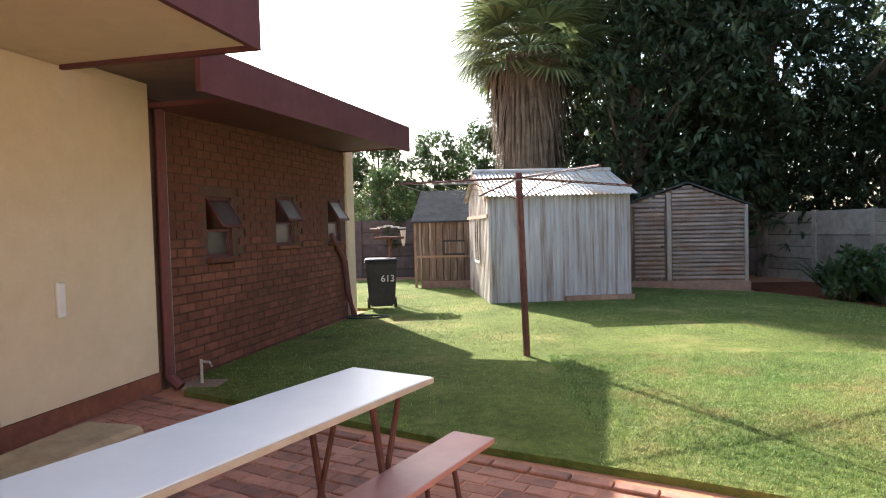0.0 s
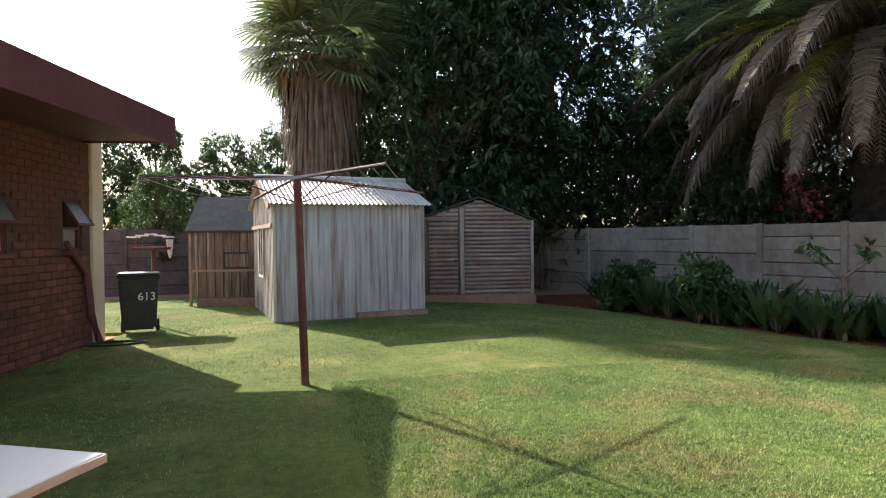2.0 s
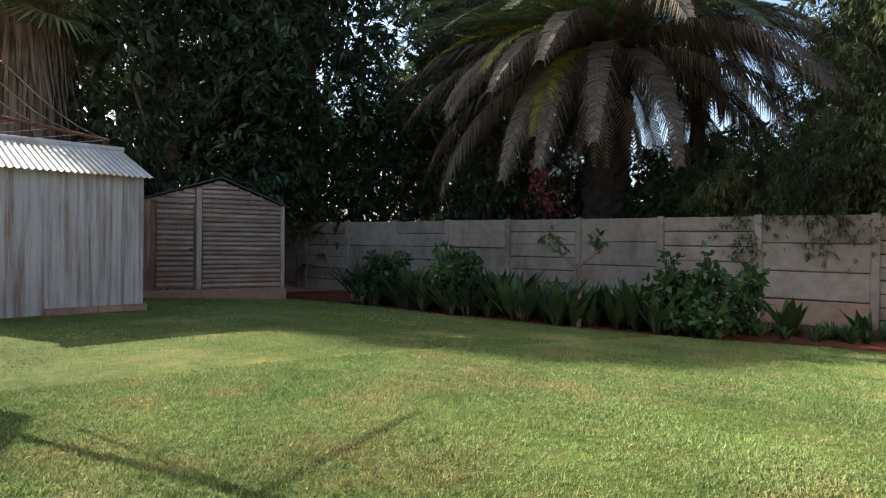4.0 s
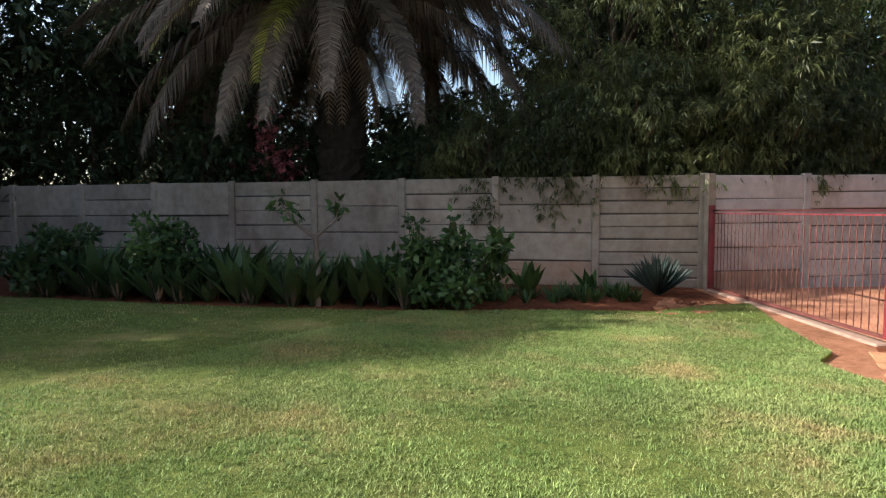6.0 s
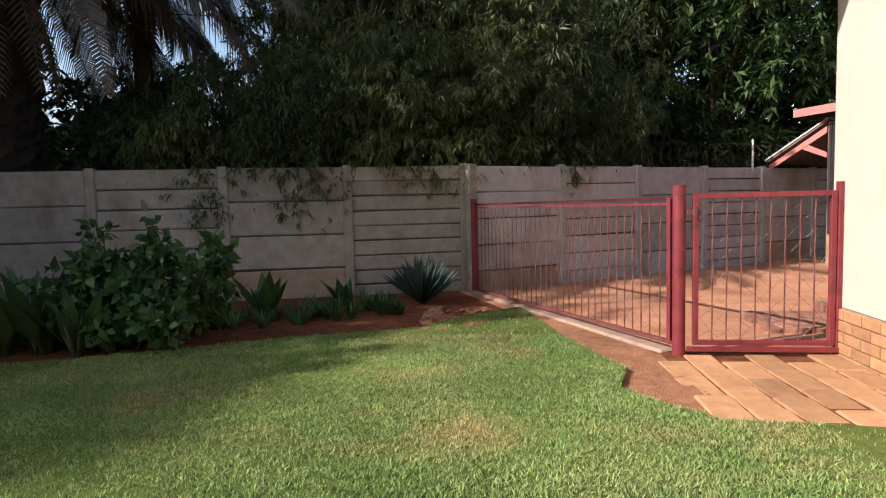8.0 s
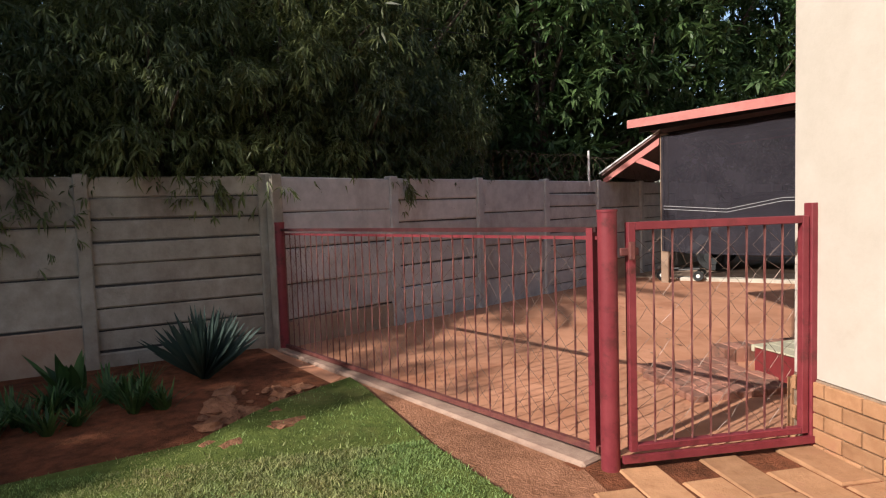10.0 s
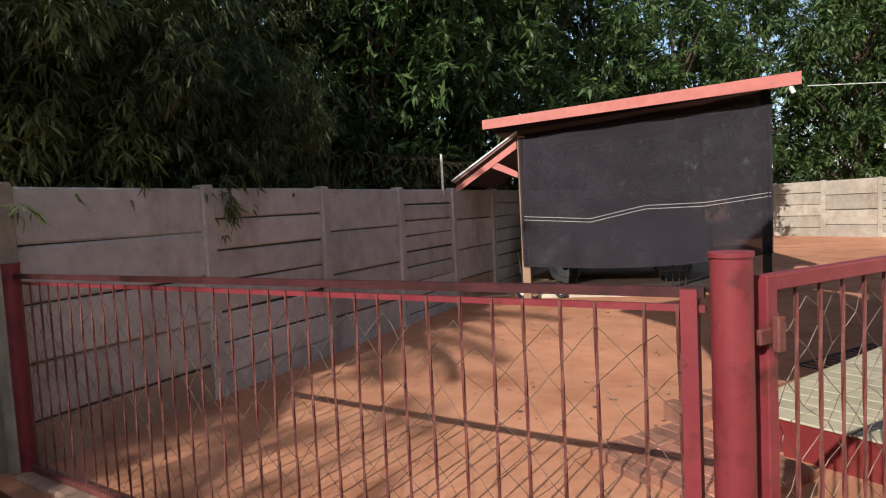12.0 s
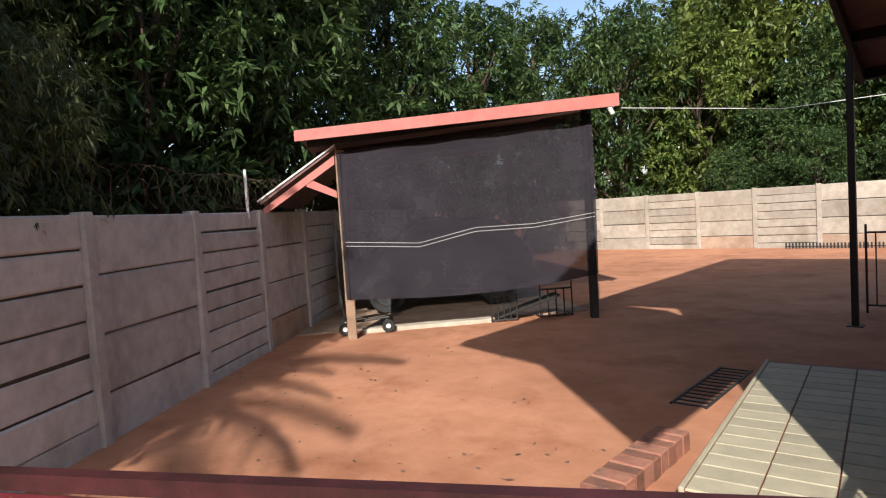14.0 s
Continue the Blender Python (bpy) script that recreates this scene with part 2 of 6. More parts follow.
def glass_mat(name, colour, rough):
    m = bpy.data.materials.new(name)
    m.use_nodes = True
    b = m.node_tree.nodes["Principled BSDF"]
    b.inputs["Base Color"].default_value = (*colour, 1)
    b.inputs["Transmission Weight"].default_value = 1.0
    b.inputs["Roughness"].default_value = rough
    b.inputs["IOR"].default_value = 1.45
    return m


M_FROST = glass_mat("frosted_glass", (0.85, 0.88, 0.88), 0.35)
M_GLASS = glass_mat("clear_glass", (0.75, 0.8, 0.82), 0.02)
# shade cloth: a dark weave that lets a part of the view through
M_NET = mat("shade_cloth", (0.018, 0.015, 0.021), (0.030, 0.026, 0.033), 3.0, 1.0, 0.0, 0.2)
_n, _l = M_NET.node_tree.nodes, M_NET.node_tree.links
_t, _m = _n.new("ShaderNodeBsdfTransparent"), _n.new("ShaderNodeMixShader")
_m.inputs[0].default_value = 0.10
_l.new(_n["Principled BSDF"].outputs[0], _m.inputs[1])
_l.new(_t.outputs[0], _m.inputs[2])
_l.new(_m.outputs[0], _n["Material Output"].inputs["Surface"])


# ---- helpers of this scene ----
def thing(name, x, y, z, turn=0.0, label="", category="", group="", kind=""):
    ob = new(name)
    ob.empty_display_size = 0.1
    ob.matrix_world = pose(x, y, z, 0, 0, turn)
    return tagged(ob, label, category, group, kind)


def finish(bm, name, material, smooth=False):
    bmesh.ops.recalc_face_normals(bm, faces=bm.faces)
    me = bpy.data.meshes.new(name)
    bm.to_mesh(me)
    bm.free()
    me.materials.append(material)
    if smooth:
        me.polygons.foreach_set("use_smooth", [True] * len(me.polygons))
    return me


def part(name, bm, material, parent=None, label="", smooth=False):
    """One mesh object under a thing or a part."""
    ob = new(name, finish(bm, name, material, smooth))
    ob.parent = parent
    return tagged(ob, label)


def piece(name, me, parent, x, y, z, turn=0.0, sx=1.0, sy=1.0, sz=1.0, rx=0.0, ry=0.0):
    ob = new(name, me)
    ob.parent = parent
    ob.matrix_basis = pose(x, y, z, rx, ry, turn) @ Matrix.Diagonal((sx, sy, sz, 1))
    return ob


def raw(name, verts, faces, material, smooth=False):
    me = bpy.data.meshes.new(name)
    me.from_pydata(verts, [], faces)
    me.materials.append(material)
    if smooth:
        me.polygons.foreach_set("use_smooth", [True] * len(me.polygons))
    return me


def box(bm, x0, x1, y0, y1, z0, z1, bevel=0.0):
    vs = [bm.verts.new((x, y, z)) for x in (x0, x1) for y in (y0, y1) for z in (z0, z1)]
    fs = [bm.faces.new([vs[i] for i in q]) for q in ((0, 1, 3, 2), (4, 6, 7, 5), (0, 4, 5, 1), (2, 3, 7, 6), (0, 2, 6, 4), (1, 5, 7, 3))]
    if bevel:
        edges = list({e for f in fs for e in f.edges})
        bmesh.ops.bevel(bm, geom=edges, offset=bevel, segments=1, affect="EDGES")
    return bm


def boxes(*rows, bevel=0.0):
    bm = bmesh.new()
    for r in rows:
        box(bm, *r, bevel=bevel)
    return bm


def prism(bm, outline, y0, y1):
    """An outline in x and z, drawn out along y."""
    a = [bm.verts.new((x, y0, z)) for x, z in outline]
    b = [bm.verts.new((x, y1, z)) for x, z in outline]
    bm.faces.new(a)
    bm.faces.new(b[::-1])
    for i in range(len(a)):
        j = (i + 1) % len(a)
        bm.faces.new((a[i], b[i], b[j], a[j]))
    return bm


def slab(bm, outline, z0, z1):
    """An outline in x and y, drawn up along z."""
    a = [bm.verts.new((x, y, z0)) for x, y in outline]
    b = [bm.verts.new((x, y, z1)) for x, y in outline]
    bm.faces.new(a[::-1])
    bm.faces.new(b)
    for i in range(len(a)):
        j = (i + 1) % len(a)
        bm.faces.new((a[i], a[j], b[j], b[i]))
    return bm


def tube(bm, points, r, sides=8, r2=None, caps=True):
    """A round bar through the points, tapering from r to r2."""
    pts = [Vector(p) for p in points]
    rings = []
    for i, p in enumerate(pts):
        d = (pts[min(i + 1, len(pts) - 1)] - pts[max(i - 1, 0)]).normalized()
        u = d.orthogonal().normalized() if abs(d.z) < 0.95 else Vector((1, 0, 0))
        u = (u - d * u.dot(d)).normalized()
        v = d.cross(u)
        rad = r if r2 is None else r + (r2 - r) * i / max(1, len(pts) - 1)
        rings.append([bm.verts.new(p + rad * (math.cos(a) * u + math.sin(a) * v)) for a in [2 * math.pi * k / sides for k in range(sides)]])
    for a, b in zip(rings, rings[1:]):
        for k in range(sides):
            bm.faces.new((a[k], a[(k + 1) % sides], b[(k + 1) % sides], b[k]))
    if caps:
        bm.faces.new(rings[0][::-1])
        bm.faces.new(rings[-1])
    return bm


def tubes(*rows, sides=8):
    bm = bmesh.new()
    for pts, r in rows:
        tube(bm, pts, r, sides)
    return bm


def ring(bm, centre, axis, r_out, r_in, width, seg=20):
    """A wheel rim or tyre: a thick ring about an axis."""
    c, ax = Vector(centre), Vector(axis).normalized()
    u = ax.orthogonal().normalized()
    v = ax.cross(u)
    loops = []
    for k in range(seg):
        a = 2 * math.pi * k / seg
        d = math.cos(a) * u + math.sin(a) * v
        loops.append([bm.verts.new(c + d * rr + ax * w) for rr, w in ((r_out, -width * 0.35), (r_out, width * 0.35), (r_out * 0.94, width * 0.5), (r_in, width * 0.4), (r_in, -width * 0.4), (r_out * 0.94, -width * 0.5))])
    for k in range(seg):
        a, b = loops[k], loops[(k + 1) % seg]
        for i in range(6):
            bm.faces.new((a[i], a[(i + 1) % 6], b[(i + 1) % 6], b[i]))
    return bm


def corrugated(length, height, pitch=0.076, amp=0.009, upright=True, rows=1, thick=0.0):
    """A corrugated sheet in x and z (ribs upright) or with ribs along x."""
    bm = bmesh.new()
    n = int((length if upright else height) / pitch * 6)
    span = length if upright else height
    cols = []
    for i in range(n + 1):
        a = span * i / n
        d = amp * math.sin(2 * math.pi * a / pitch)
        cols.append([bm.verts.new((a, d, height * k / rows) if upright else (length * k / rows, d, a)) for k in range(rows + 1)])
    for a, b in zip(cols, cols[1:]):
        for k in range(rows):
            bm.faces.new((a[k], b[k], b[k + 1], a[k + 1]))
    return bm


def ground_z(x, y=0.0):
    s = min(1.0, max(0.0, (x - 3.0) / 6.0))
    return -0.22 * s * s * (3 - 2 * s)


def text_part(name, body, size, material, parent, m, label=""):
    cu = bpy.data.curves.new(name, "FONT")
    cu.body, cu.size, cu.extrude, cu.align_x, cu.align_y = body, size, 0.002, "CENTER", "CENTER"
    cu.materials.append(material)
    tmp = new(name, cu)
    me = bpy.data.meshes.new_from_object(tmp.evaluated_get(bpy.context.evaluated_depsgraph_get()))
    bpy.data.objects.remove(tmp)
    ob = new(name, me)
    ob.parent = parent
    ob.matrix_basis = m
    return tagged(ob, label)


# ---- ground ----
LAWN = [(-2.1, 5.6), (-2.0, 4.85), (-0.27, 3.9), (0.53, 3.43), (1.0, 3.2), (1.48, 2.97), (2.6, 2.35), (3.6, 1.75), (4.6, 1.0), (5.4, 0.35), (7.12, 0.35), (7.22, 0.9), (7.3, 1.42),
        (7.55, 1.62), (7.9, 1.85), (8.42, 1.72), (8.75, 1.84), (9.5, 2.08), (10.7, 2.36), (11.0, 2.45), (10.5, 3.0), (9.85, 3.4), (9.4, 4.5), (8.9, 5.4), (8.35, 6.6), (7.86, 7.94), (7.4, 9.2), (7.05, 10.5),
        (6.7, 11.5), (6.2, 12.1), (3.6, 12.45), (0.2, 12.85), (-0.6, 15.5), (-2.6, 15.5), (-2.4, 10.2), (-1.15, 9.95)]


def inside(px, py, poly):
    hit = np.zeros(px.shape, bool)
    for (x0, y0), (x1, y1) in zip(poly, poly[1:] + poly[:1]):
        if y0 == y1:
            continue
        cross = ((y0 > py) != (y1 > py)) & (px < (x1 - x0) * (py - y0) / (y1 - y0) + x0)
        hit ^= cross
    return hit


def ground_sheet():
    xs = [-2500, -300, -60, -20, -8] + [-4 + 0.5 * i for i in range(60)] + [30, 60, 300, 2500]
    ys = [-2500, -300, -60, -30, -22] + [-18 + 1.0 * i for i in range(36)] + [22, 40, 100, 400, 2500]
    verts = [(x, y, ground_z(x, y)) for x in xs for y in ys]
    w = len(ys)
    faces = [(i * w + j, (i + 1) * w + j, (i + 1) * w + j + 1, i * w + j + 1) for i in range(len(xs) - 1) for j in range(w - 1)]
    tagged(new("ground", raw("ground", verts, faces, M_EARTH, True)), "smooth orange red bare earth drive and yard", "ground", kind="structure")


def lawn_sheet():
    bm = bmesh.new()
    vs = [bm.verts.new((x, y, 0)) for x, y in LAWN]
    bm.faces.new(vs)
    for axis, lo, hi in ((0, -2, 11), (1, 0, 13)):
        for k in range(int((hi - lo) / 0.5) + 1):
            co = [0, 0, 0]
            no = [0, 0, 0]
            co[axis], no[axis] = lo + 0.5 * k, 1
            bmesh.ops.bisect_plane(bm, geom=bm.verts[:] + bm.edges[:] + bm.faces[:], plane_co=co, plane_no=no)
    top = bmesh.ops.extrude_face_region(bm, geom=bm.faces[:])
    for v in [g for g in top["geom"] if isinstance(g, bmesh.types.BMVert)]:
        v.co.z = 0.045 + 0.012 * noise.noise(v.co * 0.9)
    for v in bm.verts:
        v.co.z += ground_z(v.co.x) - (0.05 if v.co.z == 0 else 0)
    tagged(new("lawn", finish(bm, "lawn", M_LAWN, False)), "mown green lawn with dry straw-coloured patches", "lawn", kind="structure")


def grass():
    rng = np.random.default_rng(5)
    lay = []
    for n, x0, x1, y0, y1 in ((560000, 1.2, 9.5, 1.0, 6.0), (150000, -2.0, 10.8, 0.3, 13.0)):
        px, py = rng.uniform(x0, x1, n), rng.uniform(y0, y1, n)
        keep = inside(px, py, LAWN)
        lay.append(np.stack([px[keep], py[keep]], 1))
    p = np.concatenate(lay)
    n = len(p)
    s = np.clip((p[:, 0] - 3) / 6, 0, 1)
    z = -0.22 * s * s * (3 - 2 * s) + 0.04
    a = rng.uniform(0, 2 * np.pi, n)
    h = rng.uniform(0.010, 0.026, n) * (0.75 + 0.5 * (np.sin(p[:, 0] * 31 + 3 * np.sin(p[:, 1] * 17)) * np.sin(p[:, 1] * 27 + 2 * np.sin(p[:, 0] * 13)) > 0.1))
    w = rng.uniform(0.0025, 0.0055, n)
    lean = rng.uniform(0.0, 0.03, n)
    b = rng.uniform(0, 2 * np.pi, n)
    v = np.empty((n, 3, 3))
    v[:, 0] = np.stack([p[:, 0] - w * np.cos(a), p[:, 1] - w * np.sin(a), z], 1)
    v[:, 1] = np.stack([p[:, 0] + w * np.cos(a), p[:, 1] + w * np.sin(a), z], 1)
    v[:, 2] = np.stack([p[:, 0] + lean * np.cos(b), p[:, 1] + lean * np.sin(b), z + h], 1)
    me = bpy.data.meshes.new("grass")
    me.vertices.add(3 * n)
    me.vertices.foreach_set("co", v.ravel())
    me.loops.add(3 * n)
    me.loops.foreach_set("vertex_index", np.arange(3 * n))
    me.polygons.add(n)
    me.polygons.foreach_set("loop_start", np.arange(n) * 3)
    me.update()
    me.materials.append(M_GRASS)
    tagged(new("grass", me), "short mown grass blades, green with straw tips", "grass", kind="stuff")


M_LOOSE = mat("dug_red_soil", (0.24, 0.11, 0.06), (0.38, 0.18, 0.105), 11.0, 1.0, 0.9, 0.3, depth=0.02, spec=0.1)


def bed_soil():
    edge = [(10.98, 2.6), (10.5, 3.02), (9.85, 3.42), (9.4, 4.52), (8.9, 5.42), (8.35, 6.62), (7.86, 7.96), (7.4, 9.22), (7.05, 10.52), (6.7, 11.5), (6.3, 12.2), (6.5, 14.5), (8.7, 15.2), (9.95, 12.0), (11.0, 9.2), (11.6, 7.7), (12.5, 3.3)]
    bm = bmesh.new()
    slab(bm, edge, -0.35, 0.012)
    for v in bm.verts:
        v.co.z += ground_z(v.co.x)
    tagged(new("flower_bed", finish(bm, "flower_bed", M_SOIL)), "dark bare red soil of the flower bed", "soil", kind="structure")
    strip = [(7.26, 1.36), (9.0, 1.36), (11.2, 2.5), (10.9, 2.66), (10.6, 2.46), (9.5, 2.2), (8.7, 1.95), (8.23, 1.83), (7.9, 1.9), (7.5, 1.66)]
    bm = bmesh.new()
    slab(bm, strip, -0.35, 0.006)
    for v in bm.verts:
        v.co.z += ground_z(v.co.x)
    tagged(new("earth_strip", finish(bm, "earth_strip", M_LOOSE)), "bare trodden red earth between lawn and fence", "soil", kind="structure")
    rng = random.Random(3)
    bm = bmesh.new()
    for i in range(60):
        x, y = 10.3 + rng.uniform(-0.6, 0.7), 3.15 + rng.uniform(-0.35, 0.3)
        c = bmesh.ops.create_icosphere(bm, subdivisions=2, radius=rng.choice((0.018, 0.025, 0.04, 0.09)))["verts"]
        for v in c:
            v.co = Vector((x, y, ground_z(x) + 0.02)) + Vector((v.co.x, v.co.y, v.co.z * 0.38)) * (1 + 0.9 * noise.noise(v.co * 22 + Vector((i * 3.1, 0, 0))))
    for i in range(90):
        f = rng.random()
        x, y = 7.45 + 2.9 * f + rng.uniform(-0.1, 0.25), 1.45 + 1.1 * f ** 1.2 - rng.uniform(0.0, 0.22)
        c = bmesh.ops.create_icosphere(bm, subdivisions=1, radius=rng.choice((0.006, 0.009, 0.014, 0.022)))["verts"]
        for v in c:
            v.co = Vector((x, y, ground_z(x) + 0.004)) + Vector((v.co.x, v.co.y, v.co.z * 0.5)) * (1 + 0.9 * noise.noise(v.co * 60 + Vector((i * 3.1, 0, 0))))
    tagged(new("loose_soil", finish(bm, "loose_soil", M_LOOSE)), "loose heaps of dug red soil beside the bed", "soil", kind="stuff")


def brick_mesh(name, lx, ly, lz, material, ch=0.006):
    bm = bmesh.new()
    box(bm, -lx / 2, lx / 2, -ly / 2, ly / 2, -lz, 0)
    top = [e for e in bm.edges if all(abs(v.co.z) < 1e-6 for v in e.verts)]
    bmesh.ops.bevel(bm, geom=top, offset=ch, segments=1, affect="EDGES")
    return finish(bm, name, material)


# ---- precast boundary walls ----
def precast_wall(name, x, y, turn, spacing, bays, top, base, label, concrete=None):
    """Posts every spacing metres along local x, with panels between; bays lists how many panels stand on each other."""
    w = thing(name, x, y, 0, turn, label, "wall", kind="structure")
    concrete = concrete or M_PRECAST
    post = bmesh.new()
    box(post, -0.06, 0.06, -0.06, 0.06, base - 0.3, top + 0.015, bevel=0.012)
    pm = finish(post, "post", concrete)
    corner = pm.copy()
    corner.materials[0] = M_PRECASTSHADE
    meshes = {}
    # added black sheet: blocks light through the panel joints and keeps them dark
    core = finish(boxes((0, spacing - 0.10, -0.004, 0.004, 0, top - base - 0.03)), "core_sheet", M_BLACK)
    rng = random.Random(len(bays))
    for i, count in enumerate(bays):
        x0 = i * spacing
        soiled, count = count < 0, abs(count)
        piece("post", corner if i == 0 and name == "wall_drive" else pm, w, x0, 0, 0)
        if not count:
            continue
        h = (top - base) / count
        piece("core_sheet", core, w, x0 + 0.05, 0, base)
        if count not in meshes:
            for key, m in ((count, concrete), ((count, 1), M_PRECASTSOIL)):
                bm = bmesh.new()
                e, t = 0.014, 0.024
                prof = [(-t, e), (-t + 0.014, 0), (t - 0.014, 0), (t, e), (t, h - e - 0.01), (t - 0.014, h - 0.011), (-t + 0.014, h - 0.011), (-t, h - e - 0.01)]
                L = spacing - 0.10
                a = [bm.verts.new((0, p, q)) for p, q in prof]
                b = [bm.verts.new((L, p, q)) for p, q in prof]
                bm.faces.new(a)
                bm.faces.new(b[::-1])
                for k in range(8):
                    bm.faces.new((a[k], a[(k + 1) % 8], b[(k + 1) % 8], b[k]))
                meshes[key] = finish(bm, "panel", m)
        for k in range(count):
            me = meshes[(count, 1)] if soiled and k == 0 else meshes[count]
            piece("panel", me, w, x0 + 0.05, rng.uniform(-0.012, 0.012), base + k * h, turn=rng.uniform(-0.3, 0.3), ry=rng.uniform(-0.35, 0.35))
    piece("post", pm, w, len(bays) * spacing, 0, 0)
    return w


def boundary_walls():
    # along the bed, from behind the sheds to the fence; then along the drive; then across its far end
    ax, ay, bx, by = 12.57, 3.18, 10.34, 10.80
    d = Vector((bx - ax, by - ay)).normalized()
    turn = math.degrees(math.atan2(d.y, d.x))
    precast_wall("wall_bed", ax, ay, turn, 1.585, [9, -4, 7, 4, 7, 3, 6, 3, 6, 4, 5, 4], 1.53, -0.26, "weathered grey precast concrete wall of stacked panels", M_PRECASTSHADE)
    d2 = Vector((0.566, -0.824))
    precast_wall("wall_drive", 12.46, 3.07, math.degrees(math.atan2(d2.y, d2.x)), 1.53, [-5, 7, 4, 9, -4, 8, 5, 8, 5, 8, 4, 8, 4], 1.515, -0.30, "weathered grey precast concrete wall beside the drive")
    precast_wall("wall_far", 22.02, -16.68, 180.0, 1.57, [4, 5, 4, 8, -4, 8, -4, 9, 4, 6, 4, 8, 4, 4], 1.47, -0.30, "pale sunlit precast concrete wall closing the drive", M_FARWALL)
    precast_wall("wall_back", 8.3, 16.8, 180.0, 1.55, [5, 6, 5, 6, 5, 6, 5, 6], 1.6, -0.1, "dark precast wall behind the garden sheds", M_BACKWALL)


# ---- the brick wing of the house, beside the table ----
def wing():
    w = thing("wing_wall", -2.25, 5.21, 0, math.degrees(math.atan2(0.98, 0.19)) , "house wing with cream plaster and dark face brick wall", "house", kind="structure")
    # local x runs along the wall, local y into the house
    part("plaster_wall", boxes((-9.0, -0.20, 0.0, 0.22, 0.17, 2.595), (-1.118, -0.20, 0.0, 0.22, 2.597, 2.66)), M_CREAM, w, "cream plastered wall")
    part("plinth", boxes((-9.0, -0.20, -0.015, 0.22, -0.1, 0.166)), M_REDBRICK, w, "dark brick plinth")
    wins = [(0.60, 1.05, 1.12, 1.74), (2.0, 2.48, 1.2, 1.80), (3.55, 4.0, 1.2, 1.82)]
    bm = bmesh.new()
    x = -0.195
    for a, b, c, d in wins:
        box(bm, x, a, 0.02, 0.24, -0.1, 2.55)
        box(bm, a, b, 0.02, 0.24, -0.1, c)
        box(bm, a, b, 0.02, 0.24, d, 2.55)
        x = b
    box(bm, x, 4.20, 0.02, 0.24, -0.1, 2.55)
    part("brick_wall", bm, M_DARKMORTAR, w, "dark face brick wall")
    part("corner_pillar", boxes((4.205, 4.50, -0.02, 0.26, -0.1, 2.60), bevel=0.01), M_CREAM, w, "cream corner pillar")
    part("end_wall", boxes((2.9, 3.1, 0.265, 5.0, -0.1, 2.55)), M_REDBRICK, w)
    # added unseen lid that stops sun coming through the third window
    part("store_ceiling", boxes((3.11, 4.2, 0.245, 0.76, 2.5, 2.54)), M_CREAM, w)
    part("wall_back", boxes((-9.0, 2.9, 4.8, 5.0, -0.1, 2.55)), M_CREAM, w)
    # bricks, shared meshes, skipping the windows
    full = boxes((0, 0.222, 0, 0.02, 0, 0.073), bevel=0.003)
    me = finish(full, "brick", M_REDBRICK)
    cells = []
    for r in range(30):
        z = -0.05 + r * 0.086
        off = 0.0 if r % 2 else -0.116
        for k in range(20):
            x0 = off + k * 0.232
            if x0 < -0.19 or x0 + 0.222 > 4.20:
                continue
            if any(x0 + 0.222 > a - 0.02 and x0 < b + 0.02 and z + 0.073 > c - 0.02 and z < d + 0.02 for a, b, c, d in wins):
                continue
            cells.append((x0, z))
    near = [c for c in cells if c[1] < 1.25][:300]
    for x0, z in near:
        piece("brick", me, w, x0, 0.0, z)
    rest = bmesh.new()
    for c in cells:
        if c not in near:
            box(rest, c[0], c[0] + 0.222, 0.0, 0.02, c[1], c[1] + 0.073)
    tagged(part("brickwork", rest, M_REDBRICK, w), kind="stuff")
    part("downpipe", tubes(([(-0.13, -0.05, 0.12), (-0.13, -0.05, 2.45)], 0.045), ([(-0.13, -0.05, 0.12), (-0.13, -0.16, 0.03)], 0.045)), M_FASCIA, w, "maroon rainwater downpipe")
    part("service_pipe", tubes(([(-0.03, -0.02, 0.1), (-0.03, -0.02, 2.45)], 0.012), sides=6), M_STEEL, w, "thin grey conduit")
    part("meter_box", boxes((-1.24, -1.17, -0.035, 0.0, 0.80, 1.05), bevel=0.008), M_PAPER, w, "small white plastic box")
    part("door_frame", boxes((-1.86, -1.72, -0.03, 0.0, 0.17, 2.2)), M_FASCIA, w, "maroon door frame")
    part("waste_pipe", tubes(([(3.95, -0.05, 0.9), (3.98, -0.08, 0.4), (4.1, -0.12, 0.05)], 0.05), ([(3.5, -0.04, 1.3), (3.95, -0.05, 0.9)], 0.035)), M_FASCIA, w, "dark waste pipes")
    # added dark sheets behind the windows, so no sun shines through them
    part("room_dark", boxes((0.2, 2.85, 1.6, 1.65, 0.0, 2.5), (2.86, 4.2, 0.70, 0.75, 0.0, 2.5), (4.15, 4.2, 0.265, 0.695, 0.0, 2.5)), M_REDBRICK, w)
    for k, (a, b, c, d) in enumerate(wins):
        win = thing("window_%d" % (k + 1), 0, 0, 0, 0, "small top-hung steel window standing open, frosted glass", "window", kind="structure")
        win.matrix_world = pose(-2.25, 5.21, 0, 0, 0, math.degrees(math.atan2(0.98, 0.19))) @ pose(a, 0.05, c)
        W, H = b - a, d - c
        part("window_frame", boxes((0, 0.03, 0, 0.04, 0, H), (W - 0.03, W, 0, 0.04, 0, H), (0.03, W - 0.03, 0, 0.04, 0, 0.03), (0.03, W - 0.03, 0, 0.04, H - 0.03, H), (0.03, W - 0.03, 0.005, 0.035, H * 0.42, H * 0.42 + 0.025)), M_FASCIA, win)
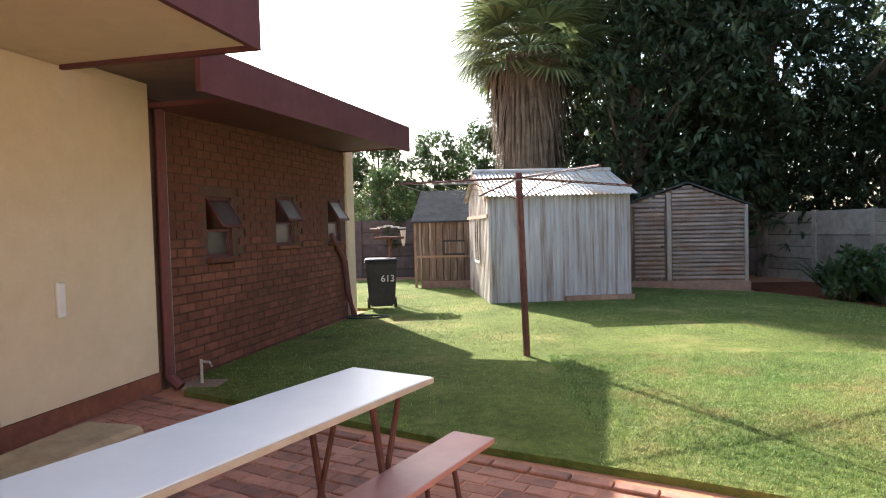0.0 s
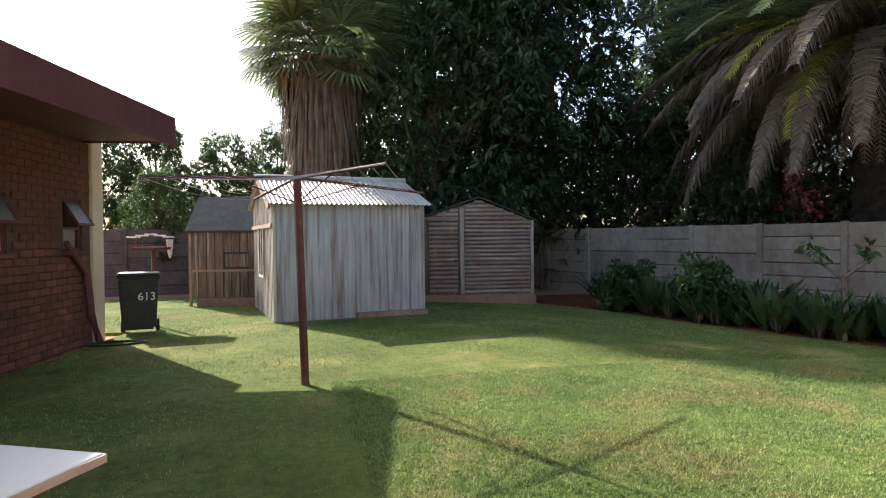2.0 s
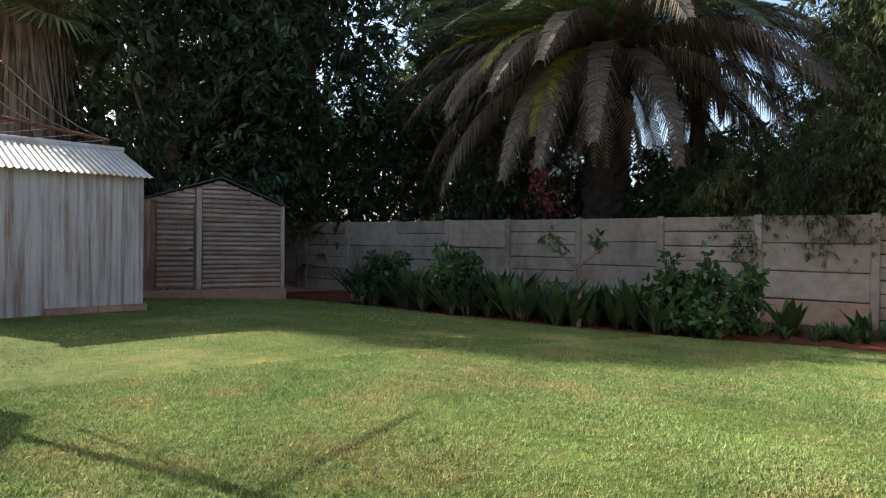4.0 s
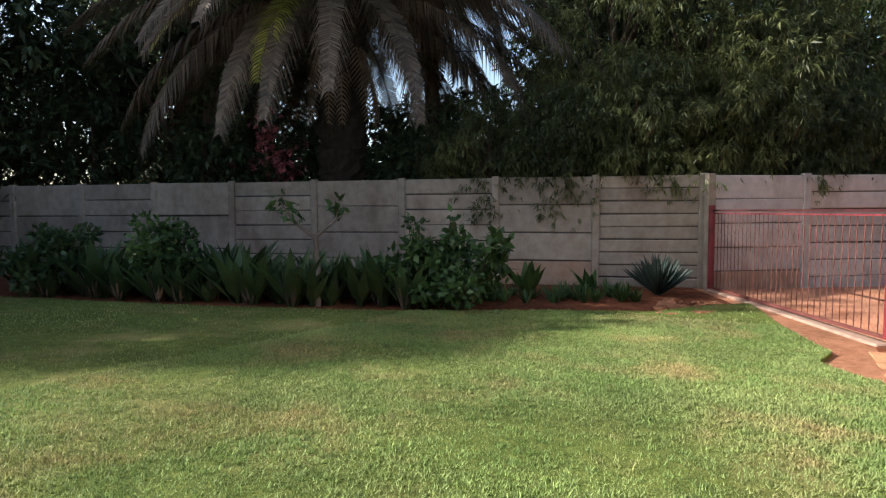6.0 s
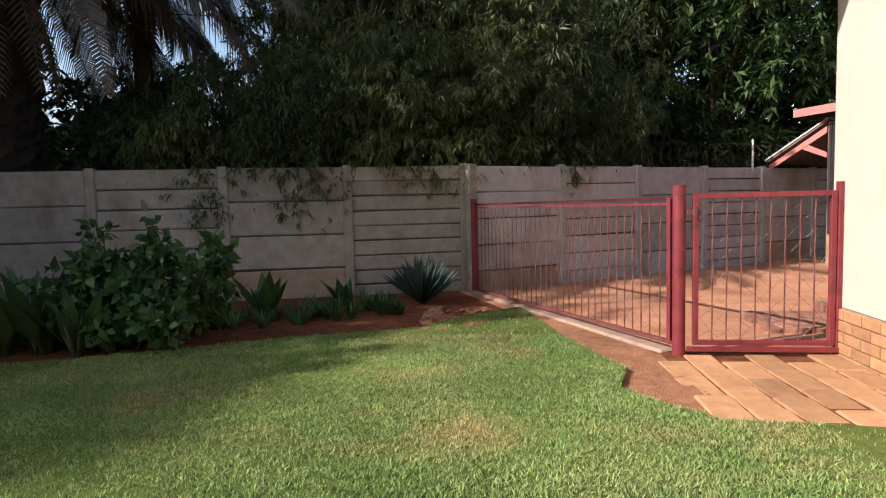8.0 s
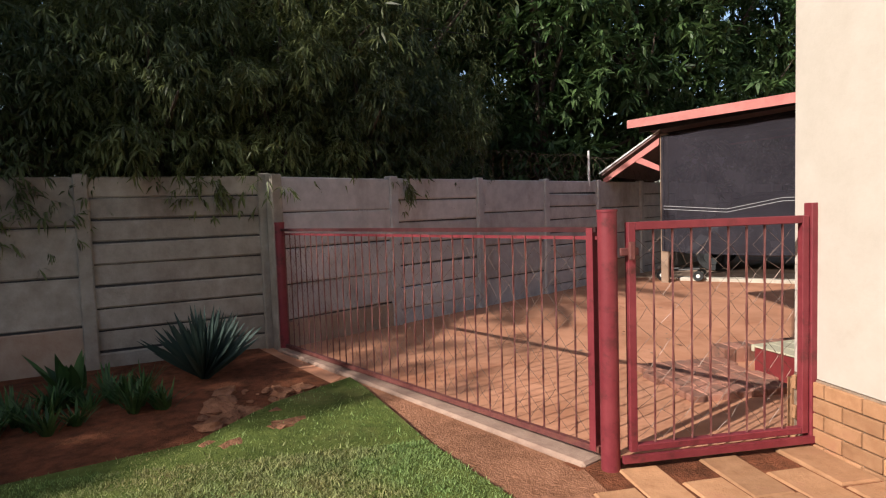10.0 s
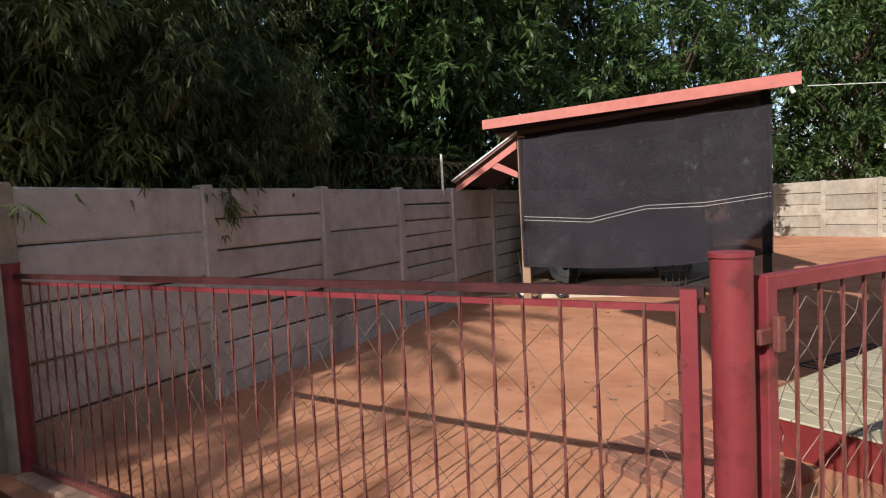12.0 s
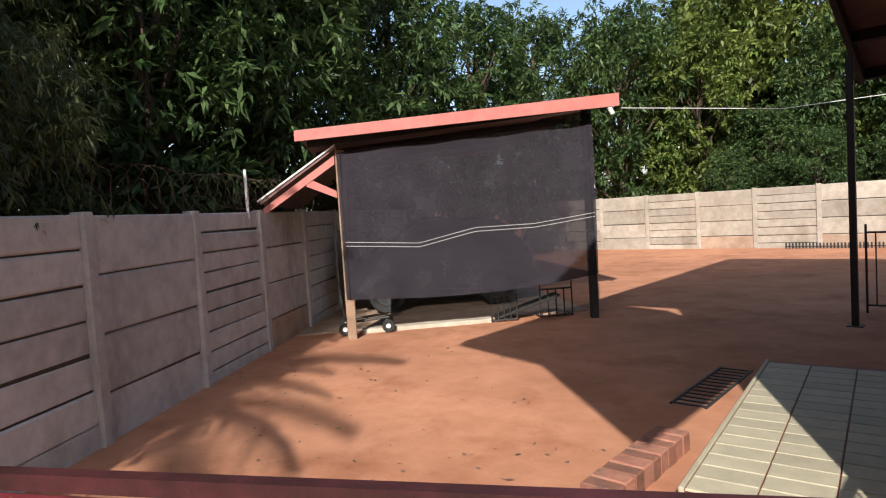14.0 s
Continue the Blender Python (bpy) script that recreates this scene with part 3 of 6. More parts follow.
        part("pane", boxes((0.03, W - 0.03, 0.015, 0.021, 0.03, H * 0.42)), M_FROST, win).visible_shadow = False
        part("window_sill", boxes((-0.03, W + 0.03, -0.10, -0.002, -0.05, -0.004), bevel=0.006), M_REDBRICK, win)
        sash = part("sash", boxes((0.03, 0.055, -0.02, 0, -H * 0.55, 0), (W - 0.055, W - 0.03, -0.02, 0, -H * 0.55, 0), (0.055, W - 0.055, -0.02, 0, -0.025, 0), (0.055, W - 0.055, -0.02, 0, -H * 0.55, -H * 0.55 + 0.025)), M_FASCIA, win)
        sash.matrix_basis = pose(0, -0.004, H - 0.03, -32)
        pane = part("sash_pane", boxes((0.055, W - 0.055, -0.013, -0.008, -H * 0.55 + 0.025, -0.025)), M_FROST, sash)
        pane.visible_shadow = False
    # roof: fascia along the wall, overhanging; a higher roof over the plastered part
    r = thing("wing_roof", -2.17, 5.2, 0, math.degrees(math.atan2(0.98, 0.19)), "low roof with deep maroon fascia boards over the wing", "roof", kind="structure")
    bm = bmesh.new()
    prism(bm, [(-1.0, 2.36), (4.2, 2.515), (4.2, 2.889), (-1.0, 2.678)], -0.98, -0.94)
    part("fascia", bm, M_FASCIA, r, "maroon fascia board")
    part("soffit", prism(bmesh.new(), [(-0.195, 2.46), (4.16, 2.58), (4.16, 2.62), (-0.195, 2.50)], -0.938, 0.9), M_FASCIA, r)
    part("roof_sheet", prism(bmesh.new(), [(-1.0, 2.66), (3.1, 2.818), (3.1, 2.858), (-1.0, 2.70)], -0.938, 5.2), M_ROOF, r)
    part("roof_sheet", prism(bmesh.new(), [(3.1, 2.818), (4.2, 2.86), (4.2, 2.90), (3.1, 2.858)], -0.938, 0.34), M_ROOF, r)
    part("end_fascia", boxes((4.162, 4.198, -0.938, 0.34, 2.56, 2.855)), M_FASCIA, r)
    part("upper_fascia", boxes((-9.0, -1.07, -1.49, -1.45, 2.57, 3.05), (-1.11, -1.07, -1.448, 0.24, 2.57, 3.05)), M_FASCIA, r, "maroon fascia of the higher roof")
    part("upper_roof", boxes((-9.0, -1.115, -1.445, 5.2, 2.93, 3.0)), M_ROOF, r)
    part("upper_soffit", boxes((-9.0, -1.115, -1.445, 0.25, 2.60, 2.63)), M_CREAM, r, "cream painted eave boards")


# ---- the main house, whose corner stands at the gate ----
def main_house():
    h = thing("house_wall", 9.07, 0.07, 0, 0, "pale cream plastered house wall on an orange brick plinth", "house", kind="structure")
    part("plaster_wall", boxes((-6.2, 0, -0.23, 0, 0.165, 4.6), (-0.23, 0, -6.6, -0.231, 0.02, 4.6), (-6.2, -5.97, -6.6, -0.231, 0.165, 4.6), (-5.96, -0.231, -6.6, -6.4, 0.0, 4.6)), M_WHITE, h, "pale cream plaster")
    part("mortar_bed", boxes((-6.2, -0.004, -0.22, 0.006, -0.4, 0.160)), M_MORTAR, h)
    me = brick_mesh("brick", 0.222, 0.03, 0.073, M_ORBRICK, 0.004)
    for r in range(5):
        for k in range(26):
            x = -0.115 - k * 0.232 - (0.116 if r % 2 else 0)
            if x > -6.0:
                piece("brick", me, h, x, 0.008, 0.150 - r * 0.084)
    part("plinth_edge", boxes((-0.004, 0.03, -2.0, 0.02, -0.4, 0.13)), M_ORBRICK, h)
    r = thing("house_roof", 9.07, 0.07, 0, 0, "broad overhanging roof of the house", "roof", kind="structure")
    part("roof_sheet", boxes((-7.6, 1.25, -6.9, 0.10, 4.62, 4.76)), M_ROOF, r)
    part("fascia", boxes((-7.6, -0.81, 0.102, 0.137, 4.5, 4.78), (1.252, 1.287, -6.9, 0.10, 4.5, 4.78)), M_FASCIA, r)
    # added slab, out of view, shaped only to cast the shadow outline on the drive
    part("porch_roof", prism(bmesh.new(), [(-0.80, 3.28), (-0.80, 3.40), (0.10, 4.52), (1.29, 4.77), (1.29, 4.64), (0.12, 4.39)], 0.14, 3.33), M_ROOF, r, "unseen sloping slab added to cast the shadow edge on the drive")
    # plain walls behind the start of the walk
    b = thing("courtyard_wall", -2.6, -3.4, 0, 0, "plain cream wall closing the patio", "wall", kind="structure")
    part("plaster_wall", boxes((0, 5.4, -0.2, 0, -0.1, 2.6)), M_CREAM, b)


# ---- veranda and stoep on the drive side ----
def stoep():
    s = thing("stoep", 9.07, -0.75, 0, 5.8, "raised stoep with yellow tiles and a polished red face", "stoep", kind="structure")
    part("core", boxes((0.02, 1.225, -2.60, 0.0, -0.3, -0.012), (-0.24, 0.02, -2.60, -0.06, -0.3, -0.014)), M_STOEPRED, s, "polished red face")
    me = brick_mesh("tile", 0.288, 0.148, 0.012, M_STOEP, 0.003)
    for i in range(4):
        for j in range(16):
            piece("tile", me, s, 0.035 + 0.148 + i * 0.296, -0.06 - j * 0.158, 0.0)
    part("nosing", boxes((1.222, 1.25, -2.60, 0.016, -0.05, 0.003), bevel=0.006), M_STOEP, s)
    k = thing("brick_step", 10.72, -1.15, ground_z(10), 0, "low step of orange bricks set on edge", "step", kind="structure")
    bm = brick_mesh("brick", 0.10, 0.21, 0.19, M_PATIO, 0.008)
    for i in range(9):
        piece("brick", bm, k, 0.0 + 0.004 * (i % 2), 0.5 - i * 0.112, 0.12, turn=90 + (i % 3 - 1) * 1.5)
    bm2 = brick_mesh("brick", 0.215, 0.105, 0.06, M_PATIO, 0.006)
    for i in range(4):
        for j in range(7):
            piece("brick", bm2, k, -0.16 - i * 0.225, 1.28 - j * 0.113 + (0.05 if i % 2 else 0), 0.045)
    g = thing("foot_grate", 10.92, -3.0, ground_z(10), 0, "black steel foot grate lying on the earth", "grate")
    part("rail", boxes((-0.14, -0.12, -0.6, 0.6, 0.0, 0.012), (0.12, 0.14, -0.6, 0.6, 0.0, 0.012)), M_BLACK, g)
    bar = boxes((-0.118, 0.118, -0.012, 0.012, 0.003, 0.010))
    me = finish(bar, "bar", M_BLACK)
    for i in range(13):
        piece("bar", me, g, 0, -0.57 + i * 0.095, 0)
    v = thing("veranda_roof", 10.3, -1.4, 2.5, 0, "dark open veranda roof on steel posts", "roof", kind="structure")
    part("roof_sheet", boxes((-1.25, 0.09, 0.0, 5.0, 0.17, 0.21)), M_ROOF, v).matrix_basis = pose(0, -5.5, 0.07, 19)
    part("edge_beam", boxes((0.02, 0.08, 0.0, 5.0, 0.0, 0.166)), M_BLACK, v).matrix_basis = pose(0, -5.5, 0.07, 19)
    rf = finish(boxes((-1.2, 0.018, -0.025, 0.025, 0.03, 0.166)), "rafter", M_BLACK)
    for i in range(6):
        piece("rafter", rf, v, 0, -5.45 + i * 0.85, 0.09 + i * 0.85 * 0.344, rx=19)
    p = thing("veranda_post", 10.35, -6.0, ground_z(10), 0, "slim black steel veranda post", "post")
    part("shaft", boxes((-0.035, 0.035, -0.035, 0.035, 0.01, 3.02), bevel=0.005), M_BLACK, p)
    part("foot_plate", boxes((-0.08, 0.08, -0.08, 0.08, 0, 0.009)), M_BLACK, p)
    q = thing("wrought_iron_gate", 9.95, -6.9, ground_z(10), 0, "black wrought iron garden gate with curled bars", "gate")
    part("frame", tubes(([(-0.4, 0, 0.0), (-0.4, 0, 1.1)], 0.014), ([(0.4, 0, 0.0), (0.4, 0, 1.1)], 0.014), ([(-0.4, 0, 1.0), (0.4, 0, 1.0)], 0.012), ([(-0.4, 0, 0.1), (0.4, 0, 0.1)], 0.012), sides=6), M_BLACK, q)
    part("scroll", tubes(([(0.1 * math.cos(a) - 0.1, 0, 1.15 + 0.25 * math.sin(a)) for a in [i * 0.4 - 1.2 for i in range(7)]], 0.009), ([(0.1 - 0.1 * math.cos(a), 0, 1.15 + 0.25 * math.sin(a)) for a in [i * 0.4 - 1.2 for i in range(7)]], 0.009), ([(0, 0, 0.1), (0, 0, 1.45)], 0.01), sides=6), M_BLACK, q)
    for k in range(5):
        part("bar", tubes(([(-0.3 + 0.15 * k, 0, 0.1), (-0.3 + 0.15 * k, 0, 1.0)], 0.008), sides=6), M_BLACK, q)


# ---- paving ----
def paving():
    p = thing("gate_paving", 8.1, 0.75, -0.22, 0, "orange brick paving laid in front of the gate", "paving", kind="structure")
    me = brick_mesh("brick", 0.438, 0.212, 0.06, M_ORBRICK, 0.009)
    rng = random.Random(8)
    bed = bmesh.new()
    xs = [-1.0 + 0.2 * k for k in range(11)]
    top = [(bed.verts.new((x, -0.68, ground_z(8.1 + x) + 0.226)), bed.verts.new((x, 0.70, ground_z(8.1 + x) + 0.226))) for x in xs]
    for (a, b), (c, d) in zip(top, top[1:]):
        bed.faces.new((a, c, d, b))
    part("bedding", bed, M_SOIL, p)
    for j in range(6):
        for i in range(5):
            x = -0.75 + i * 0.455 - (0.22 if j % 2 else 0)
            if -0.98 < x - 0.22 and x + 0.22 < 0.99:
                piece("brick", me, p, x, -0.55 + j * 0.226, ground_z(8.1 + x) + 0.238 + rng.uniform(-0.006, 0.006), turn=rng.uniform(-1.6, 1.6))
    q = thing("patio_paving", -0.3, 2.0, 0, math.degrees(math.atan2(-0.93, 1.75)), "worn red brick patio under the folding table", "paving", kind="structure")
    part("bedding", boxes((-3.2, 4.0, -3.6, 1.60, -0.1, -0.006)), M_SOIL, q)
    me = brick_mesh("brick", 0.215, 0.105, 0.06, M_PATIO, 0.006)
    for j in range(20):
        for i in range(15):
            piece("brick", me, q, -1.35 + i * 0.224 + (0.11 if j % 2 else 0), 1.42 - j * 0.113, 0.008 + rng.uniform(-0.006, 0.006), turn=rng.uniform(-1.5, 1.5))
    rest = bmesh.new()
    for j in range(26):
        for i in range(32):
            x, y = -3.05 + i * 0.224 + (0.11 if j % 2 else 0), 1.42 - j * 0.113
            if (-1.47 < x < 1.99) and j < 20 or x > 3.9:
                continue
            box(rest, x - 0.107, x + 0.107, y - 0.052, y + 0.052, -0.05, 0.008 + rng.uniform(-0.004, 0.004))
    tagged(part("paving_bricks", rest, M_PATIO, q), kind="stuff")
    edge = brick_mesh("edging_brick", 0.22, 0.08, 0.1, M_PATIO, 0.006)
    for i in range(30):
        piece("edging_brick", edge, q, -3.0 + i * 0.232, 1.53, 0.02, turn=rng.uniform(-2, 2))
    s = thing("concrete_block", -2.0, 2.9, 0, 80, "rough sandstone coloured step block by the door", "step")
    bm = boxes((-0.75, 0.75, -0.22, 0.22, 0.0, 0.17), bevel=0.03)
    bmesh.ops.subdivide_edges(bm, edges=bm.edges[:], cuts=4, use_grid_fill=True)
    for v in bm.verts:
        v.co += Vector((0.012, 0.012, 0.02)) * noise.noise(v.co * 7) if v.co.z > 0.02 else Vector()
    part("block", bm, mat("sandstone", (0.30, 0.22, 0.13), (0.42, 0.33, 0.20), 9.0, 0.95, 0.6, 0.25), s)


ground_sheet()
lawn_sheet()
bed_soil()
boundary_walls()
wing()
main_house()
stoep()
paving()


# ---- sheds ----
def shed_zinc():
    """Corrugated shed with a gable roof; local x along the front, y into the shed."""
    s = thing("zinc_shed", 0.8, 10.25, 0, math.degrees(math.atan2(0.31, 2.44)), "whitewashed corrugated iron garden shed with a gabled zinc roof, rust-streaked", "shed")
    L, D, E, R = 2.46, 2.5, 1.90, 2.36
    part("front_wall", corrugated(L, E - 0.03, amp=0.003), M_ZINC, s, "rust-streaked corrugated zinc front").location = (0, 0, 0.03)
    bm = bmesh.new()
    prism(bm, [(0, 0.05), (D, 0.05), (D, E), (D / 2, R), (0, E)], -0.012, 0.012)
    g = part("gable_wall", bm, M_WHITEWASH, s, "whitewashed boarded gable end with peeling paint")
    g.matrix_basis = pose(0.0, 0.02, 0, 0, 0, 90)
    rib = finish(boxes((0, 0.012, -0.012, 0.0, 0.0, 1.0)), "batten", M_WHITEWASH)
    for i in range(16):
        y = 0.08 + i * 0.155
        top = E + (R - E) * (1 - abs(y - D / 2) / (D / 2)) - 0.04
        piece("batten", rib, s, -0.024, y, 0.06, sz=top - 0.06)
    part("gable_trim", boxes((-0.045, -0.012, 0.0, D + 0.05, 1.50, 1.56)), M_TIMBER, s, "weathered horizontal trim board")
    part("gable_window", boxes((-0.04, -0.02, 0.95, 1.45, 0.72, 1.46)), M_GLASS, s)
    part("window_frame", boxes((-0.05, -0.018, 0.90, 0.95, 0.68, 1.5), (-0.05, -0.018, 1.45, 1.5, 0.68, 1.5), (-0.05, -0.018, 1.18, 1.22, 0.72, 1.46), (-0.05, -0.018, 0.95, 1.45, 0.68, 0.72)), M_WHITEWASH, s)
    bm = bmesh.new()
    prism(bm, [(0, 0.05), (D, 0.05), (D, E), (D / 2, R), (0, E)], -0.012, 0.012)
    g = part("gable_wall", bm, M_ZINC, s)
    g.matrix_basis = pose(L, 0.02, 0, 0, 0, 90)
    part("rear_wall", corrugated(L, E), M_ZINC, s).location = (0, D, 0)
    slope = math.degrees(math.atan2(R - E, D / 2))
    length = math.hypot(R - E, D / 2) + 0.16
    f = part("roof_sheet", corrugated(L + 0.22, length), M_ZINCROOF, s, "corrugated zinc roof sheet")
    f.matrix_basis = pose(-0.11, -0.15, E - 0.045, slope - 90)
    b = part("roof_sheet", corrugated(L + 0.22, length), M_ZINCROOF, s)
    b.matrix_basis = pose(-0.11, D + 0.15, E - 0.045, 90 - slope)
    part("ridge_cap", tubes(([(-0.12, D / 2, R + 0.02), (L + 0.12, D / 2, R + 0.02)], 0.05), sides=8), M_ZINCROOF, s)
    part("barge_board", prism(bmesh.new(), [(0, 0), (0.03, 0), (0.03, 0.09), (0, 0.09)], 0, length - 0.02), M_TIMBER, s).matrix_basis = pose(-0.1, -0.14, E - 0.13, slope)
    part("base_beam", boxes((0.0, 1.2, -0.02, 0.05, 0.0, 0.028)), M_TIMBER, s)
    me = finish(boxes((0, 0.30, -0.06, 0.04, 0, 0.13), bevel=0.006), "brick", M_PLINTHSHED)
    for i in range(4):
        piece("brick", me, s, 1.28 + i * 0.305, -0.02, 0.0)
    part("corner_strip", boxes((-0.02, 0.02, -0.03, 0.0, 0.05, E)), M_WHITEWASH, s)
    part("loose_board", boxes((-0.12, 0.42, -0.05, 0.0, 0.0, 0.03)), M_TIMBER, s).matrix_basis = pose(-0.05, 0.0, 0.005, 0, 0, 120)


def shed_slat():
    """Slatted shed with its gable towards the lawn; local x along the front from its right corner to the left."""
    s = thing("slatted_shed", 3.53, 12.62, 0, math.degrees(math.atan2(-0.33, 2.17)), "silvered horizontal slat shed with a plank door, on a low plinth", "shed")
    L, D, E, A, z0 = 2.47, 2.6, 1.66, 2.10, 0.15
    mid = L / 2 + 0.13

    def reach(z):
        if z < E:
            return 0.0, L
        k = (z - E) / (A - E)
        return mid * k, L - (L - mid) * k

    part("lining", prism(bmesh.new(), [(0.01, z0), (L - 0.01, z0), (L - 0.01, E), (mid, A - 0.02), (0.01, E)], 0.03, 0.06), M_PLANK, s)
    n = 21
    rng = random.Random(4)
    me = {}
    for x0, x1, key in ((0.36, 0.92, "door"), (1.06, L - 0.04, "wall")):
        bm = bmesh.new()
        h = 0.072
        prof = [(0.0, 0.0), (-0.024, 0.01), (-0.030, 0.03), (-0.012, h), (0.0, h)]
        a = [bm.verts.new((0, p, q)) for p, q in prof]
        b = [bm.verts.new((1, p, q)) for p, q in prof]
        bm.faces.new(a)
        bm.faces.new(b[::-1])
        for k in range(5):
            bm.faces.new((a[k], a[(k + 1) % 5], b[(k + 1) % 5], b[k]))
        me[key] = finish(bm, "slat", M_SLAT)
    for i in range(int((A - z0) / 0.083)):
        z = z0 + 0.02 + i * 0.083
        lo, hi = reach(z + 0.07)
        a, b = max(1.06, lo), min(L - 0.05, hi)
        if b - a > 0.1:
            piece("slat", me["wall"], s, a, 0.02, z, sx=b - a, ry=rng.uniform(-0.5, 0.5))
        a, b = max(0.0, lo), 0.93
        if z > 1.60 and b - a > 0.1:
            piece("slat", me["wall"], s, a, 0.02, z, sx=b - a)
    d = part("door", boxes((0.30, 0.93, 0.0, 0.025, z0 + 0.02, 1.62)), M_PLANK, s, "slatted plank door")
    for i in range(17):
        piece("slat", me["door"], d, 0.33, 0.0, z0 + 0.05 + i * 0.09, sx=0.57)
    part("latch", boxes((0.83, 0.90, -0.05, -0.03, 0.83, 0.87)), M_BLACK, d)
    part("door_post", boxes((0.95, 1.04, -0.05, 0.02, z0, 1.93), bevel=0.008), M_GREYWOOD, s, "pale grey timber door post")
    part("corner_post", boxes((L - 0.05, L + 0.02, -0.04, 0.03, z0, E), bevel=0.008), M_GREYWOOD, s)
    part("side_wall", boxes((L - 0.02, L + 0.01, 0.04, D, z0, E)), M_SLAT, s)
    part("side_wall", boxes((-0.01, 0.02, 0.06, D, z0, E)), M_SLAT, s)
    part("rear_wall", prism(bmesh.new(), [(0, z0), (L, z0), (L, E), (mid, A), (0, E)], D, D + 0.03), M_SLAT, s)
    part("plinth", boxes((-0.05, L + 0.06, -0.05, D + 0.05, -0.12, z0 - 0.002), bevel=0.01), M_PLINTHSHED, s, "low brown plinth")
    t = 0.03
    part("roof_sheet", prism(bmesh.new(), [(-0.1, E - 0.03), (mid, A + 0.02), (L + 0.1, E - 0.03), (L + 0.1, E), (mid, A + 0.05), (-0.1, E)], -0.045, D + 0.12), M_FELT, s, "dark sheet roof")


def shed_plank():
    s = thing("plank_shed", -0.72, 13.3, 0, math.degrees(math.atan2(-0.33, 2.17)), "brown plank shed with a dark felt roof", "shed")
    L, D, E, R, z0 = 2.2, 1.9, 1.50, 2.16, 0.2
    part("lining", boxes((0.0, L, 0.02, 0.05, z0, E)), M_BLACK, s)
    me = finish(boxes((0.004, 0.146, -0.008, 0.018, 0, E - z0), bevel=0.003), "plank", M_PLANK)
    for i in range(14):
        piece("plank", me, s, i * 0.155, 0.0, z0)
    part("window_frame", boxes((0.62, 0.66, -0.03, 0.0, 0.75, 1.08), (0.66, 1.1, -0.03, 0.0, 1.04, 1.08), (0.66, 1.1, -0.03, 0.0, 0.75, 0.79)), M_BLACK, s)
    part("window_board", boxes((0.66, 1.1, -0.018, -0.010, 0.79, 1.04)), M_PLANK, s)
    part("rail", boxes((-0.01, L, -0.022, -0.009, 0.70, 0.745)), M_TIMBER, s)
    part("side_wall", prism(bmesh.new(), [(0, z0), (D, z0), (D, E), (D / 2, R - 0.05), (0, E)], -0.015, 0.015), M_PLANK, s).matrix_basis = pose(0, 0.02, 0, 0, 0, 90)
    part("side_wall", prism(bmesh.new(), [(0, z0), (D, z0), (D, E), (D / 2, R - 0.05), (0, E)], -0.015, 0.015), M_PLANK, s).matrix_basis = pose(L, 0.02, 0, 0, 0, 90)
    part("roof", prism(bmesh.new(), [(-0.10, E - 0.04), (D / 2, R), (D + 0.1, E - 0.04), (D + 0.1, E), (D / 2, R + 0.05), (-0.10, E)], -L - 0.06, 0.06), M_FELT, s, "dark felt roof").matrix_basis = pose(0, 0, 0, 0, 0, 90)
    part("plinth", boxes((0.12, L, -0.03, D, -0.05, z0 - 0.003), bevel=0.008), M_PLINTHSHED, s)
    part("corner_post", boxes((-0.02, 0.03, -0.03, 0.02, 0.0, E)), M_TIMBER, s)


# ---- washing line ----
def washing_line():
    w = thing("washing_line", 1.0, 6.0, ground_z(1) + 0.03, 0, "rotary washing line with a leaning maroon steel pole", "washing line")
    top = Vector((-0.05, 0, 1.84))
    part("pole", tubes(([(0, 0, -0.1), tuple(top)], 0.035)), M_POLE, w, "rust-flecked maroon pole")
    part("collar", tubes(([tuple(top - Vector((0, 0, 0.13))), tuple(top + Vector((0, 0, 0.02)))], 0.034)), M_POLE, w)
    tips = [Vector((0.5, -1.2, 1.80)), Vector((1.2, 0.5, 1.73)), Vector((-0.42, 1.2, 1.70)), Vector((-1.2, -0.5, 1.75))]
    for t in tips:
        part("arm", tubes(([tuple(top - Vector((0, 0, 0.03))), tuple(t)], 0.0125), sides=6), M_POLE, w)
        part("stay", tubes(([tuple(top + (t - top) * 0.5), tuple(top - Vector((0, 0, 0.25)))], 0.006), sides=5), M_POLE, w)
    for k in range(5):
        f = 1.0 - 0.14 * k
        pts = []
        for i in range(4):
            a, b = top + (tips[i] - top) * f, top + (tips[(i + 1) % 4] - top) * f
            for j in range(5):
                q = a + (b - a) * j / 5
                q.z -= 0.06 * math.sin(math.pi * j / 5)
                pts.append(tuple(q))
        pts.append(pts[0])
        part("line", tubes((pts, 0.0028), sides=4), M_STEEL, w, "sagging grey washing line")


